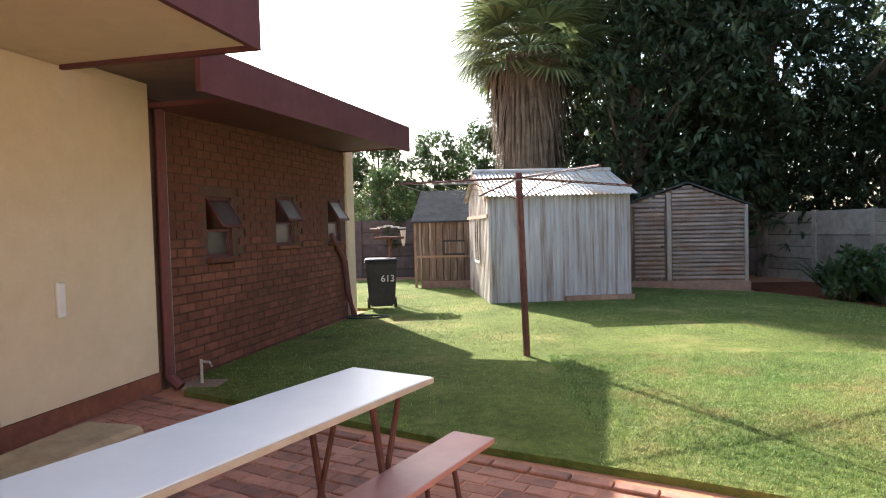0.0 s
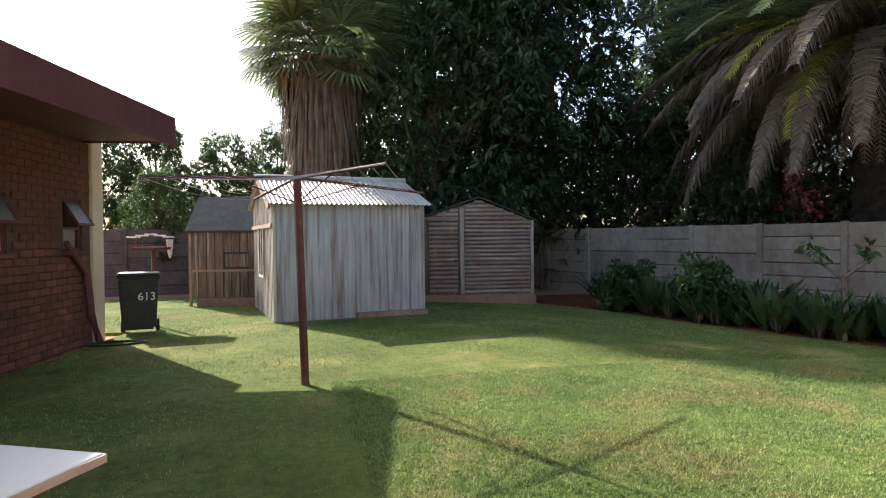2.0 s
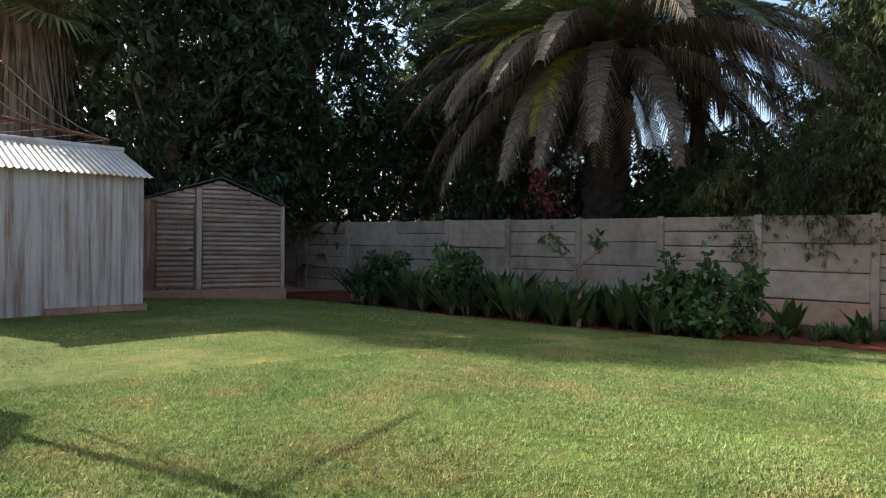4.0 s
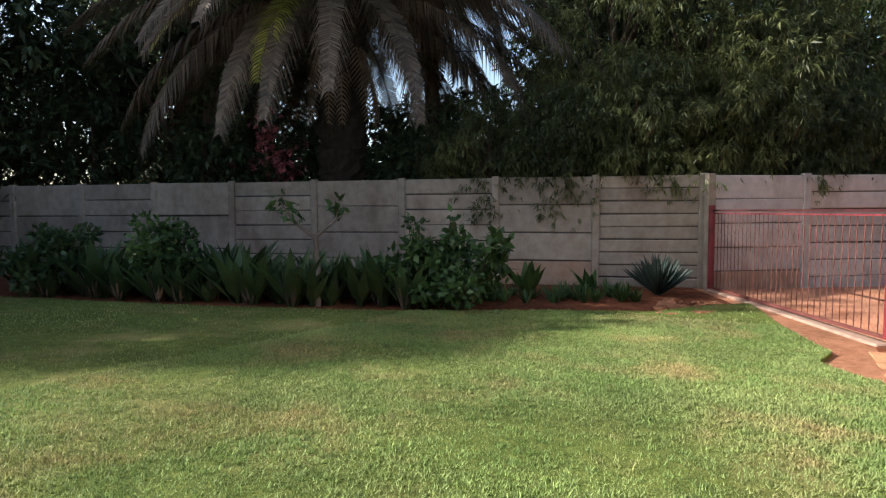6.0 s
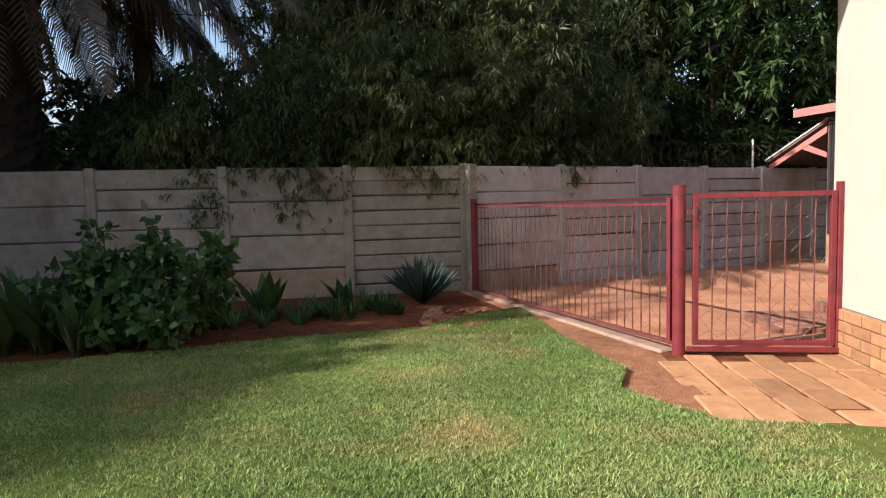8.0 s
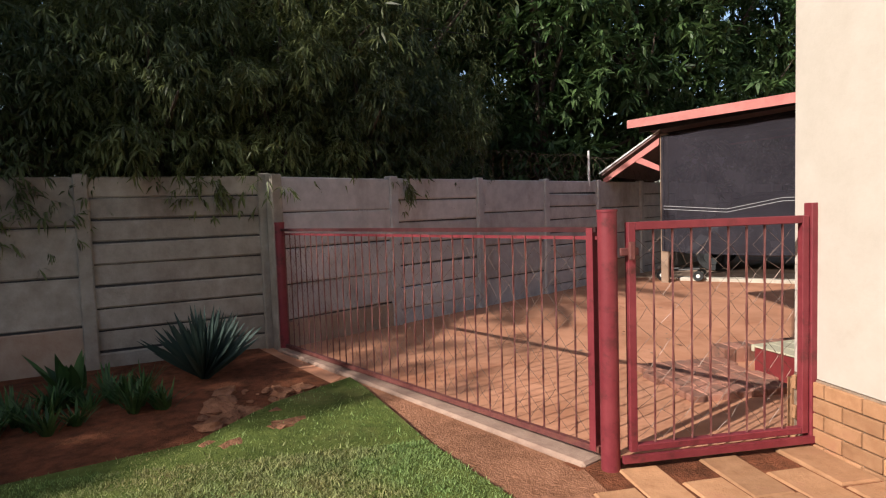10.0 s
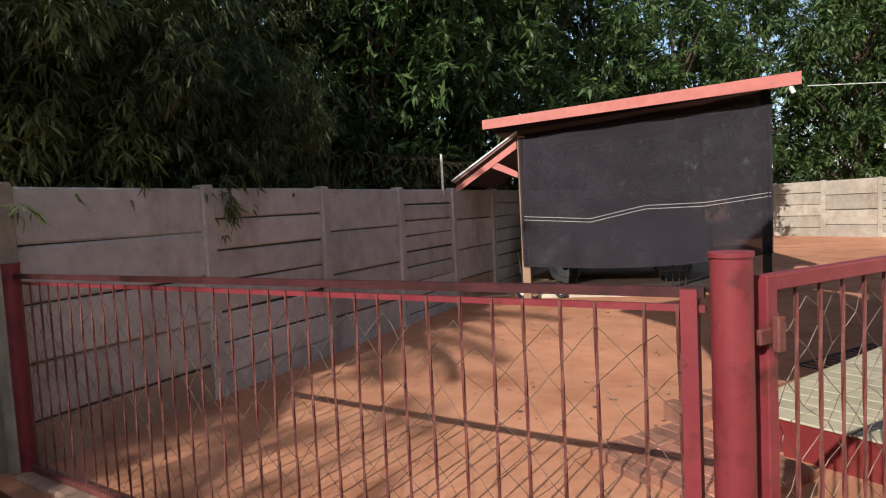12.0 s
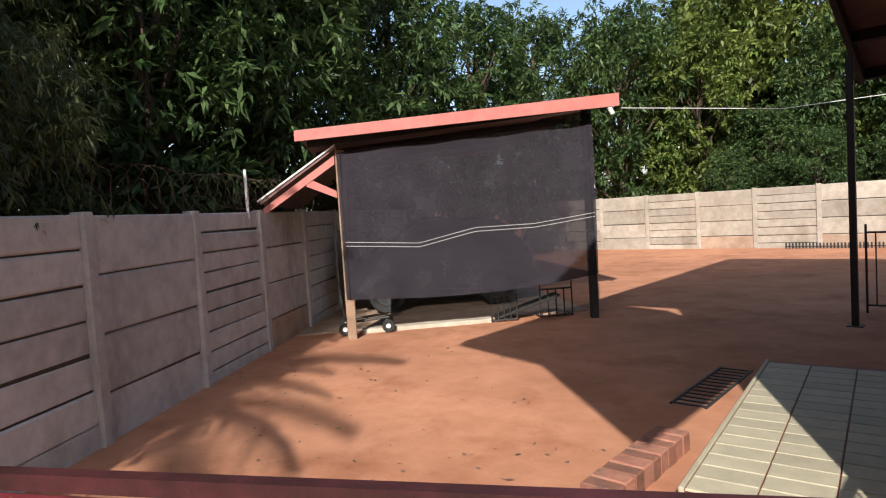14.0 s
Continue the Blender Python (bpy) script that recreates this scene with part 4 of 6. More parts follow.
# ---- folding table and bench ----
def table_set():
    d = math.degrees(math.atan2(0.87, 0.49))
    t = thing("folding_table", 0.07, 2.47, 0, d, "long white laminate folding table on brown steel legs", "table")
    # local x: 0 at the far end, running back towards -x
    part("tabletop", boxes((-2.2, 0, -0.215, 0.215, 0.722, 0.742), bevel=0.003), M_TABLETOP, t, "glossy white laminate top")
    part("edge_band", boxes((-2.2, 0.004, -0.222, -0.2165, 0.716, 0.738), (-2.2, 0.004, 0.2165, 0.222, 0.716, 0.738), (0.0015, 0.007, -0.215, 0.215, 0.716, 0.738)), M_TABLEEDGE, t, "brown edge strip")
    for x in (-0.33, -1.75):
        for y in (-0.17, 0.17):
            part("leg", tubes(([(x - 0.02, y, 0.71), (x + 0.10, y * 1.05, 0.012)], 0.014), sides=8), M_POLE, t)
            part("leg", tubes(([(x + 0.18, y * 0.9, 0.71), (x - 0.06, y * 0.95, 0.012)], 0.012), sides=8), M_POLE, t)
        part("stretcher", tubes(([(x + 0.09, -0.178, 0.06), (x + 0.09, 0.178, 0.06)], 0.012), sides=8), M_POLE, t)
        part("stretcher", tubes(([(x + 0.02, -0.165, 0.24), (x + 0.02, 0.165, 0.24)], 0.010), sides=8), M_POLE, t)
    part("side_rail", tubes(([(-1.75, -0.17, 0.705), (-0.2, -0.17, 0.705)], 0.012), ([(-1.75, 0.17, 0.705), (-0.2, 0.17, 0.705)], 0.012), sides=6), M_POLE, t)
    b = thing("folding_bench", 0.43, 2.51, 0, d, "narrow faded red folding bench beside the table", "bench")
    part("seat", boxes((-2.0, 0, -0.105, 0.105, 0.42, 0.445), bevel=0.004), M_BENCH, b, "faded red seat board")
    for x in (-0.3, -1.65):
        for y in (-0.07, 0.07):
            part("leg", tubes(([(x, y, 0.42), (x + 0.08, y * 1.3, 0.012)], 0.011), sides=8), M_POLE, b)
        part("stretcher", tubes(([(x + 0.05, -0.085, 0.14), (x + 0.05, 0.085, 0.14)], 0.009), sides=6), M_POLE, b)
    h = thing("garden_tap", -1.95, 5.1, 0, 0, "grey standpipe tap with a hose end", "tap")
    part("standpipe", tubes(([(0, 0, 0), (0, 0, 0.26)], 0.014), ([(0, 0, 0.24), (0.09, -0.03, 0.24), (0.11, -0.035, 0.20)], 0.012)), M_STEEL, h)
    part("gully", boxes((-0.12, 0.2, -0.15, 0.14, -0.02, 0.05), bevel=0.012), M_PLINTHSHED, h, "concrete gully surround")


# ---- bin and clutter by the house end ----
def bin_and_clutter():
    b = thing("wheelie_bin", -1.0, 9.85, 0.04, 8, "black plastic wheelie bin with a painted house number", "bin")
    bm = bmesh.new()
    for z0, z1, a0, a1 in ((0.07, 0.78, 0.205, 0.25),):
        vs = []
        for z, a in ((z0, a0), (z1, a1)):
            vs.append([bm.verts.new(p) for p in ((-a, -a, z), (a, -a, z), (a, a, z), (-a, a, z))])
        bm.faces.new(vs[0][::-1])
        bm.faces.new(vs[1])
        for i in range(4):
            bm.faces.new((vs[0][i], vs[0][(i + 1) % 4], vs[1][(i + 1) % 4], vs[1][i]))
    bmesh.ops.bevel(bm, geom=bm.edges[:], offset=0.03, segments=2, affect="EDGES")
    part("body", bm, M_BIN, b, smooth=False)
    part("rim", boxes((-0.27, 0.27, -0.27, 0.27, 0.772, 0.80), bevel=0.01), M_BIN, b)
    bm = boxes((-0.27, 0.27, -0.28, 0.29, 0.80, 0.84), bevel=0.02)
    part("lid", bm, M_BIN, b, "black lid catching the light")
    part("handle", tubes(([(-0.2, 0.30, 0.78), (0.2, 0.30, 0.78)], 0.016)), M_BIN, b)
    for x in (-0.22, 0.22):
        wh = part("wheel", ring(bmesh.new(), (x, 0.22, 0.09), (1, 0, 0), 0.09, 0.04, 0.05), M_RUBBER, b)
    text_part("house_number", "613", 0.15, M_PAPER, b, pose(0.10, -0.243, 0.52, 90 - 3.6), "white painted number")
    r = thing("bird_table", -0.95, 10.6, 0, 0, "rustic bird table on a post with a hanging lantern", "bird table")
    part("post", tubes(([(0, 0, 0), (0.02, 0, 1.2)], 0.03)), M_POLE, r)
    part("tray", boxes((-0.25, 0.28, -0.2, 0.2, 1.18, 1.22), bevel=0.01), M_POLE, r)
    for i in range(5):
        part("roof_slat", boxes((-0.3 + 0.12 * i, -0.2 + 0.12 * i, -0.24, 0.24, 1.36 + 0.02 * (2 - abs(i - 2)), 1.38 + 0.02 * (2 - abs(i - 2)))), M_PAPER, r)
    for x in (-0.2, 0.2):
        part("bracket", tubes(([(x, 0, 1.22), (x, 0, 1.38)], 0.012)), M_POLE, r)
    part("lantern", tube(bmesh.new(), [(0.26, -0.1, 1.33), (0.26, -0.1, 1.12), (0.26, -0.1, 1.05)], 0.05, 8, 0.012), M_STEEL, r)
    k = thing("garden_hose", -1.1, 8.9, 0.03, 0, "coil of dark garden hose lying on the grass", "hose")
    pts = [(0.22 * (1 + 0.03 * i / 12) * math.cos(i * 0.5) * 1.4, 0.14 * math.sin(i * 0.5), 0.015 + 0.006 * (i // 12)) for i in range(44)]
    part("coil", tubes((pts, 0.011), sides=6), M_BIN, k)


# ---- red fence and gate ----
def mesh_wire(length, z0, z1, seed, cell=0.075):
    """Diamond wire netting in the plane y = 0, bent out of true."""
    rng = random.Random(seed)
    nx, nz = int(length / cell), int((z1 - z0) / cell)
    p = {}
    for i in range(nx + 1):
        for j in range(nz + 1):
            if (i + j) % 2 == 0:
                p[i, j] = Vector((i * cell + rng.uniform(-0.010, 0.010), rng.uniform(-0.012, 0.012), z0 + j * cell + rng.uniform(-0.012, 0.012)))
    bm = bmesh.new()
    for (i, j), a in p.items():
        for di in (-1, 1):
            b = p.get((i + di, j + 1))
            if b is not None and rng.random() > 0.06:
                m = (a + b) / 2 + Vector((rng.uniform(-0.006, 0.006), 0, rng.uniform(-0.006, 0.006)))
                tube(bm, [a, m, b], 0.0014, 3, caps=False)
    return bm


def fence_and_gate():
    x0, y0, x1, y1 = 8.96, 1.23, 12.39, 3.03
    L = math.hypot(x1 - x0, y1 - y0)
    turn = math.degrees(math.atan2(y1 - y0, x1 - x0))
    f = thing("steel_fence", x0, y0, 0, turn, "maroon steel bar fence with loose chain link netting", "fence")
    zt0, zt1, zb0, zb1 = 1.0, 0.975, -0.13, -0.17

    def rail(za, zb, r, y=0.0):
        bm = bmesh.new()
        for q in (0,):
            vs = [bm.verts.new((x, y + dy, z + dz)) for x, z in ((0.06, za), (L - 0.05, zb)) for dy, dz in ((-r, -r), (r, -r), (r, r), (-r, r))]
            for i in range(4):
                bm.faces.new((vs[i], vs[(i + 1) % 4], vs[4 + (i + 1) % 4], vs[4 + i]))
            bm.faces.new(vs[:4][::-1])
            bm.faces.new(vs[4:])
        return bm

    part("top_rail", rail(zt0 + 0.002, zt1 + 0.002, 0.013), M_RAIL, f, "maroon painted angle rail")
    part("under_rail", rail(zt0 - 0.04, zt1 - 0.04, 0.009, -0.01), M_REDPAINT, f)
    part("bottom_rail", rail(zb0, zb1, 0.016), M_BAR, f)
    bar = bmesh.new()
    n = 5
    for k in range(14):
        a = k * 0.55
        ringv = [bar.verts.new((0.0062 * math.cos(a + i * math.pi / 2), 0.0062 * math.sin(a + i * math.pi / 2), k / 13)) for i in range(4)]
        if k:
            for i in range(4):
                bar.faces.new((prev[i], prev[(i + 1) % 4], ringv[(i + 1) % 4], ringv[i]))
        prev = ringv
    me = finish(bar, "baluster", M_BAR)
    count = 35
    rng = random.Random(2)
    for i in range(1, count):
        x = L * i / count
        k = i / count
        zb = zb0 + (zb1 - zb0) * k
        piece("baluster", me, f, x + rng.uniform(-0.006, 0.006), 0, zb, sz=zt0 + (zt1 - zt0) * k - zb - 0.03, ry=rng.uniform(-0.5, 0.5))
    part("netting", mesh_wire(L - 0.2, -0.08, 0.95, 3), M_WIRE, f, "rusty slack chain link netting").location = (0.1, 0.016, 0)
    for name, x, r, top in (("gate_post", 0.0, 0.048, 1.09), ("end_post", L, 0.047, 1.04)):
        p = part(name, tubes(([(x, 0, -0.35), (x, 0, top)], r), sides=36), M_REDPAINT, f, "round maroon steel post")
        part("cap", tubes(([(x, 0, top), (x, 0, top + 0.012)], r + 0.004), sides=36), M_REDPAINT, p)
    part("inner_stile", boxes((0.075, 0.115, -0.02, 0.02, -0.14, 1.01)), M_REDPAINT, f)
    part("kerb", boxes((0.1, L, -0.09, 0.09, -0.4, -0.19), bevel=0.015), M_PLINTHSHED, f, "rough concrete kerb under the fence")
    g = thing("steel_gate", 8.955, 1.13, 0, -90.8, "maroon steel bar gate hung between post and house", "gate")
    W, a, b = 1.02, -0.13, 1.035
    part("frame", boxes((0, 0.04, -0.02, 0.02, a, b), (W - 0.04, W, -0.02, 0.02, a, b), (0.04, W - 0.04, -0.02, 0.02, b - 0.04, b), (0.04, W - 0.04, -0.02, 0.02, a, a + 0.035), bevel=0.003), M_REDPAINT, g, "maroon painted frame")
    for i in range(1, 9):
        piece("baluster", me, g, 0.04 + (W - 0.08) * i / 9, 0, a + 0.03, sz=b - a - 0.07)
    part("lower_bar", boxes((-0.05, W + 0.02, -0.045, -0.021, a - 0.045, a - 0.01)), M_REDPAINT, g)
    part("netting", mesh_wire(W - 0.1, a + 0.05, b - 0.05, 5), M_WIRE, g).location = (0.05, 0.012, 0)
    part("latch", boxes((-0.05, 0.05, -0.035, -0.021, 0.87, 0.91), (-0.01, 0.02, -0.055, -0.035, 0.85, 0.94), bevel=0.004), M_BAR, g, "rusty sliding latch")
    for z in (0.15, 0.92):
        part("hinge", tubes(([(W + 0.03, 0, z), (W + 0.03, 0, z + 0.12)], 0.016)), M_REDPAINT, g)
    part("hanging_post", boxes((W + 0.005, W + 0.055, -0.03, 0.03, -0.3, 1.10), bevel=0.004), M_REDPAINT, g)


# ---- carport ----
CP = (15.48, -2.97)
CPT = math.degrees(math.atan2(-2.49, -2.19))


def carport_thing(name, z, label, category, group="", kind=""):
    """A thing in the carport's frame: x along the netted side, y towards the yard."""
    ob = thing(name, CP[0], CP[1], z, CPT, label, category, group, kind)
    ob.matrix_world = pose(CP[0], CP[1], z, 0, 0, CPT) @ Matrix.Diagonal((1, -1, 1, 1))
    return ob


def carport():
    c = carport_thing("carport", 0, "timber carport with a red fascia and monopitch roof", "carport")
    # local x along the netted side from its low end, local y out of the carport
    S = 3.31
    for x, top, r in ((0.0, 2.22, 0.06), (S, 2.62, 0.05)):
        for y in (-0.0, -4.6):
            part("post", boxes((x - r, x + r, y - r, y + r, -0.3, top + 0.02), bevel=0.01), M_TIMBER if x == 0 else M_BLACK, c, "rough timber post")
    bm = bmesh.new()
    prism(bm, [(-0.52, 2.34), (3.66, 2.60), (3.66, 2.765), (-0.52, 2.47)], 0.30, 0.34)
    part("fascia", bm, M_CPROOF, c, "faded red fascia board")
    part("roof_sheet", prism(bmesh.new(), [(-0.52, 2.45), (3.66, 2.735), (3.66, 2.765), (-0.52, 2.48)], -5.2, 0.298), M_ROOF, c)
    part("rear_fascia", prism(bmesh.new(), [(-0.52, 2.30), (3.62, 2.645), (3.62, 2.78), (-0.52, 2.40)], -5.24, -5.205), M_CPROOF, c)
    for y in (0.0, -1.5, -3.1, -4.6):
        part("rafter", prism(bmesh.new(), [(-0.4, 2.29), (3.55, 2.642), (3.55, 2.757), (-0.4, 2.395)], y - 0.025, y + 0.025), M_BLACK, c)
    # small lean-to over the low side
    part("awning_sheet", prism(bmesh.new(), [(-0.05, 2.25), (-1.02, 1.60), (-1.04, 1.63), (-0.05, 2.29)], -4.5, 0.12), M_ROOF, c, "corrugated lean-to awning")
    part("awning_edge", prism(bmesh.new(), [(-0.05, 2.29), (-1.05, 1.63), (-1.06, 1.65), (-0.05, 2.31)], 0.121, 0.14), M_PAPER, c)
    part("awning_rafter", prism(bmesh.new(), [(-0.07, 2.17), (-1.0, 1.55), (-1.0, 1.46), (-0.07, 2.06)], 0.02, 0.08), M_CPROOF, c, "red painted rafter")
    part("awning_brace", prism(bmesh.new(), [(-0.07, 1.72), (-0.07, 1.63), (-0.45, 1.80), (-0.42, 1.90)], 0.03, 0.07), M_CPROOF, c, "red painted brace")
    part("lamp_bracket", tubes(([(3.52, 0.3, 2.62), (3.58, 0.3, 2.5)], 0.03)), M_PAPER, c, "small white floodlight")
    part("notice", boxes((S + 0.05, S + 0.058, -0.02, 0.10, 1.55, 1.95)), M_PAPER, c, "white strip")
    n = carport_thing("shade_net", 0, "dark shade cloth with pale stripes hung across the carport", "shade cloth")

    def z_top(x):
        return 2.20 + (2.60 - 2.20) * x / S - 0.05 * math.sin(math.pi * min(1, x / S)) ** 2 * (1 if x < 2.6 else 0.3)

    def z_bot(x):
        return 0.31 - 0.07 * math.sin(math.pi * x / S) + 0.08 * (x / S) ** 3

    def sag(x, k):
        return 0.075 + 0.03 * math.sin(2.1 * x + 1.4 * k) * math.sin(math.pi * k) + 0.012 * math.sin(7 * x + 3 * k)

    nx, nz = 60, 24
    vs = [(-0.04 + (S + 0.1) * i / nx, sag(S * i / nx, j / nz), z_bot(S * i / nx) + (z_top(S * i / nx) - z_bot(S * i / nx)) * j / nz) for i in range(nx + 1) for j in range(nz + 1)]
    fs = [(i * (nz + 1) + j, (i + 1) * (nz + 1) + j, (i + 1) * (nz + 1) + j + 1, i * (nz + 1) + j + 1) for i in range(nx) for j in range(nz)]
    ob = new("cloth", raw("cloth", vs, fs, M_NET, True))
    ob.parent = n

    def band(x):
        pts = [(0, 1.0), (0.95, 0.925), (1.71, 1.075), (2.5, 1.075), (3.35, 1.17)]
        for (a, za), (b, zb) in zip(pts, pts[1:]):
            if x <= b:
                return za + (zb - za) * (x - a) / (b - a)
        return 1.17

    for off in (0.0, 0.05):
        vs, fs = [], []
        for i in range(nx + 1):
            x = S * 1.01 * i / nx
            z = band(x) + off
            k = (z - z_bot(x)) / (z_top(x) - z_bot(x))
            vs += [(x, sag(x, k) + 0.008, z), (x, sag(x, k) + 0.008, z + 0.009)]
        fs = [(2 * i, 2 * i + 2, 2 * i + 3, 2 * i + 1) for i in range(nx)]
        s = new("stripe", raw("stripe", vs, fs, M_STRIPE))
        s.parent = n
        tagged(s, "pale woven stripe")
    part("side_hem", tubes(([(0.0, 0.09, 0.32), (0.0, 0.09, 2.18)], 0.012), sides=6), M_NET, n)
    part("side_hem", tubes(([(S, 0.09, 0.36), (S, 0.09, 2.55)], 0.012), sides=6), M_NET, n)


def car():
    """A dark hatchback under the carport, its tail towards the high end."""
    c = carport_thing("car", -0.20, "dark hatchback parked under the carport behind the shade cloth", "car")
    ox, oy = 2.95, -1.75
    prof = [(0.0, 0.45), (0.02, 0.75), (-0.10, 0.95), (-0.42, 1.36), (-0.9, 1.46), (-1.9, 1.42), (-2.35, 1.00), (-2.85, 0.86), (-2.98, 0.62), (-2.96, 0.32), (-0.05, 0.30)]
    bm = bmesh.new()
    prism(bm, prof, -1.62, 0.0)
    for v in bm.verts:
        if v.co.z > 0.95:
            v.co.y += 0.16 if v.co.y < -0.8 else -0.16
    bmesh.ops.bevel(bm, geom=bm.edges[:], offset=0.045, segments=3, affect="EDGES")
    b = part("body", bm, M_CARPAINT, c, smooth=False)
    b.location = (ox, oy, 0)
    w = part("side_window", prism(bmesh.new(), [(-0.55, 1.32), (-0.95, 1.38), (-1.85, 1.35), (-2.35, 1.04), (-0.35, 1.02)], 0.0, 0.012), M_BLACK, b, "dark side glass")
    w.matrix_basis = pose(0, -0.165, 0.0)
    part("rear_window", boxes((-0.36, -0.12, -1.35, -0.3, -0.006, 0.006)), M_GLASS, b).matrix_basis = pose(0.02, 0, 1.16, 0, 52, 0)
    for y in (-0.22, -1.5):
        part("tail_light", boxes((-0.05, 0.035, y - 0.1, y + 0.14, 0.72, 0.92), bevel=0.015), M_TAIL, b, "red tail light")
    part("bumper", boxes((-0.25, 0.09, -1.6, -0.02, 0.36, 0.55), bevel=0.03), M_CARPAINT, b)
    for x in (-0.62, -2.42):
        for y in (-0.06, -1.56):
            t = part("wheel", ring(bmesh.new(), (ox + x, oy + y, 0.29), (0, 1, 0), 0.29, 0.18, 0.19, 28), M_RUBBER, c)
            part("rim", ring(bmesh.new(), (ox + x, oy + y + 0.0, 0.29), (0, 1, 0), 0.185, 0.06, 0.13, 14), M_FELT, t, "dull dark rim")


def carport_clutter():
    t = carport_thing("hand_trolley", -0.21, "low trolley on small white-hubbed wheels", "trolley")
    part("frame", tubes(([(-0.08, -0.25, 0.16), (0.5, -0.25, 0.2)], 0.016), ([(-0.08, -0.55, 0.16), (0.5, -0.55, 0.2)], 0.016), ([(0.2, -0.25, 0.18), (0.2, -0.55, 0.18)], 0.014), ([(-0.1, -0.4, 0.16), (-0.16, -0.4, 0.7)], 0.014), sides=6), M_BLACK, t)
    for x in (-0.1, 0.48):
        for y in (-0.2, -0.6):
            w = part("wheel", ring(bmesh.new(), (x, y, 0.085), (0, 1, 0), 0.085, 0.04, 0.045), M_RUBBER, t)
            part("hub", tubes(([(x, y - 0.02, 0.085), (x, y + 0.026, 0.085)], 0.032), sides=12), M_PAPER, w)
    for k, (x0, w) in enumerate(((1.92, 0.36), (2.62, 0.46))):
        r = carport_thing("steel_rack", -0.21, "low black steel rack of upright bars", "rack", group="racks under the carport")
        zt = 0.36 if k == 0 else 0.40
        for z in (0.02, zt):
            part("rail", tubes(([(x0, -0.25, z), (x0 + w, -0.25, z)], 0.014), sides=6), M_BLACK, r)
        for x in (x0, x0 + w):
            part("foot", tubes(([(x, -0.25, 0.02), (x, -0.5, 0.02)], 0.012), sides=6), M_BLACK, r)
        for i in range(5):
            part("bar", tubes(([(x0 + w * i / 4, -0.25, 0.0), (x0 + w * i / 4, -0.25, zt + (0.1 if i in (0, 4) else 0))], 0.011), sides=6), M_BLACK, r)
    p = carport_thing("ramp_plank", -0.21, "dark steel ramp leaning on a rack", "ramp")
    bm = boxes((0, 0.95, -0.55, -0.3, 0, 0.03), bevel=0.005)
    part("plate", bm, M_BLACK, p).matrix_basis = pose(2.0, 0.05, 0.03, 0, -16, 0)
    k = carport_thing("slab_edge", -0.22, "pale worn concrete strip along the carport floor", "kerb", kind="structure")
    bm = boxes((0.12, 1.95, -0.50, -0.28, -0.05, 0.055), bevel=0.012)
    bmesh.ops.subdivide_edges(bm, edges=[e for e in bm.edges if e.calc_length() > 1], cuts=16)
    for v in bm.verts:
        v.co += Vector((0, 0.02, 0.015)) * noise.noise(v.co * 4)
    part("strip", bm, mat("worn_concrete", (0.42, 0.36, 0.28), (0.56, 0.50, 0.41), 8.0, 0.9, 0.4, 0.2), k)
    part("floor", boxes((-0.9, 3.4, -5.0, -0.52, -0.05, 0.02)), M_PRECASTSOIL, k)


shed_zinc()
shed_slat()
shed_plank()
washing_line()
table_set()
bin_and_clutter()
fence_and_gate()
carport()
car()
carport_clutter()


# ---- plants ----
def leaf_arrays(rng, centres, radii, n, size, aspect, droop):
    """Folded rhombic leaves scattered in clumps: arrays of corners and faces."""
    k = rng.integers(0, len(centres), n)
    d = rng.normal(size=(n, 3))
    d /= np.linalg.norm(d, axis=1)[:, None]
    p = centres[k] + d * radii[k][:, None] * (rng.uniform(0.25, 1.0, n) ** 0.5)[:, None]
    ax = rng.normal(size=(n, 3)) + d * 0.6
    ax[:, 2] -= droop
    ax /= np.linalg.norm(ax, axis=1)[:, None]
    sd = np.cross(ax, rng.normal(size=(n, 3)))
    sd /= np.linalg.norm(sd, axis=1)[:, None]
    nn = np.cross(ax, sd)
    L = size * rng.uniform(0.6, 1.4, n)[:, None]
    v = np.empty((n, 4, 3))
    v[:, 0] = p
    v[:, 1] = p + ax * L * 0.45 + sd * L * aspect + nn * L * 0.08
    v[:, 2] = p + ax * L
    v[:, 3] = p + ax * L * 0.45 - sd * L * aspect + nn * L * 0.08
    return v


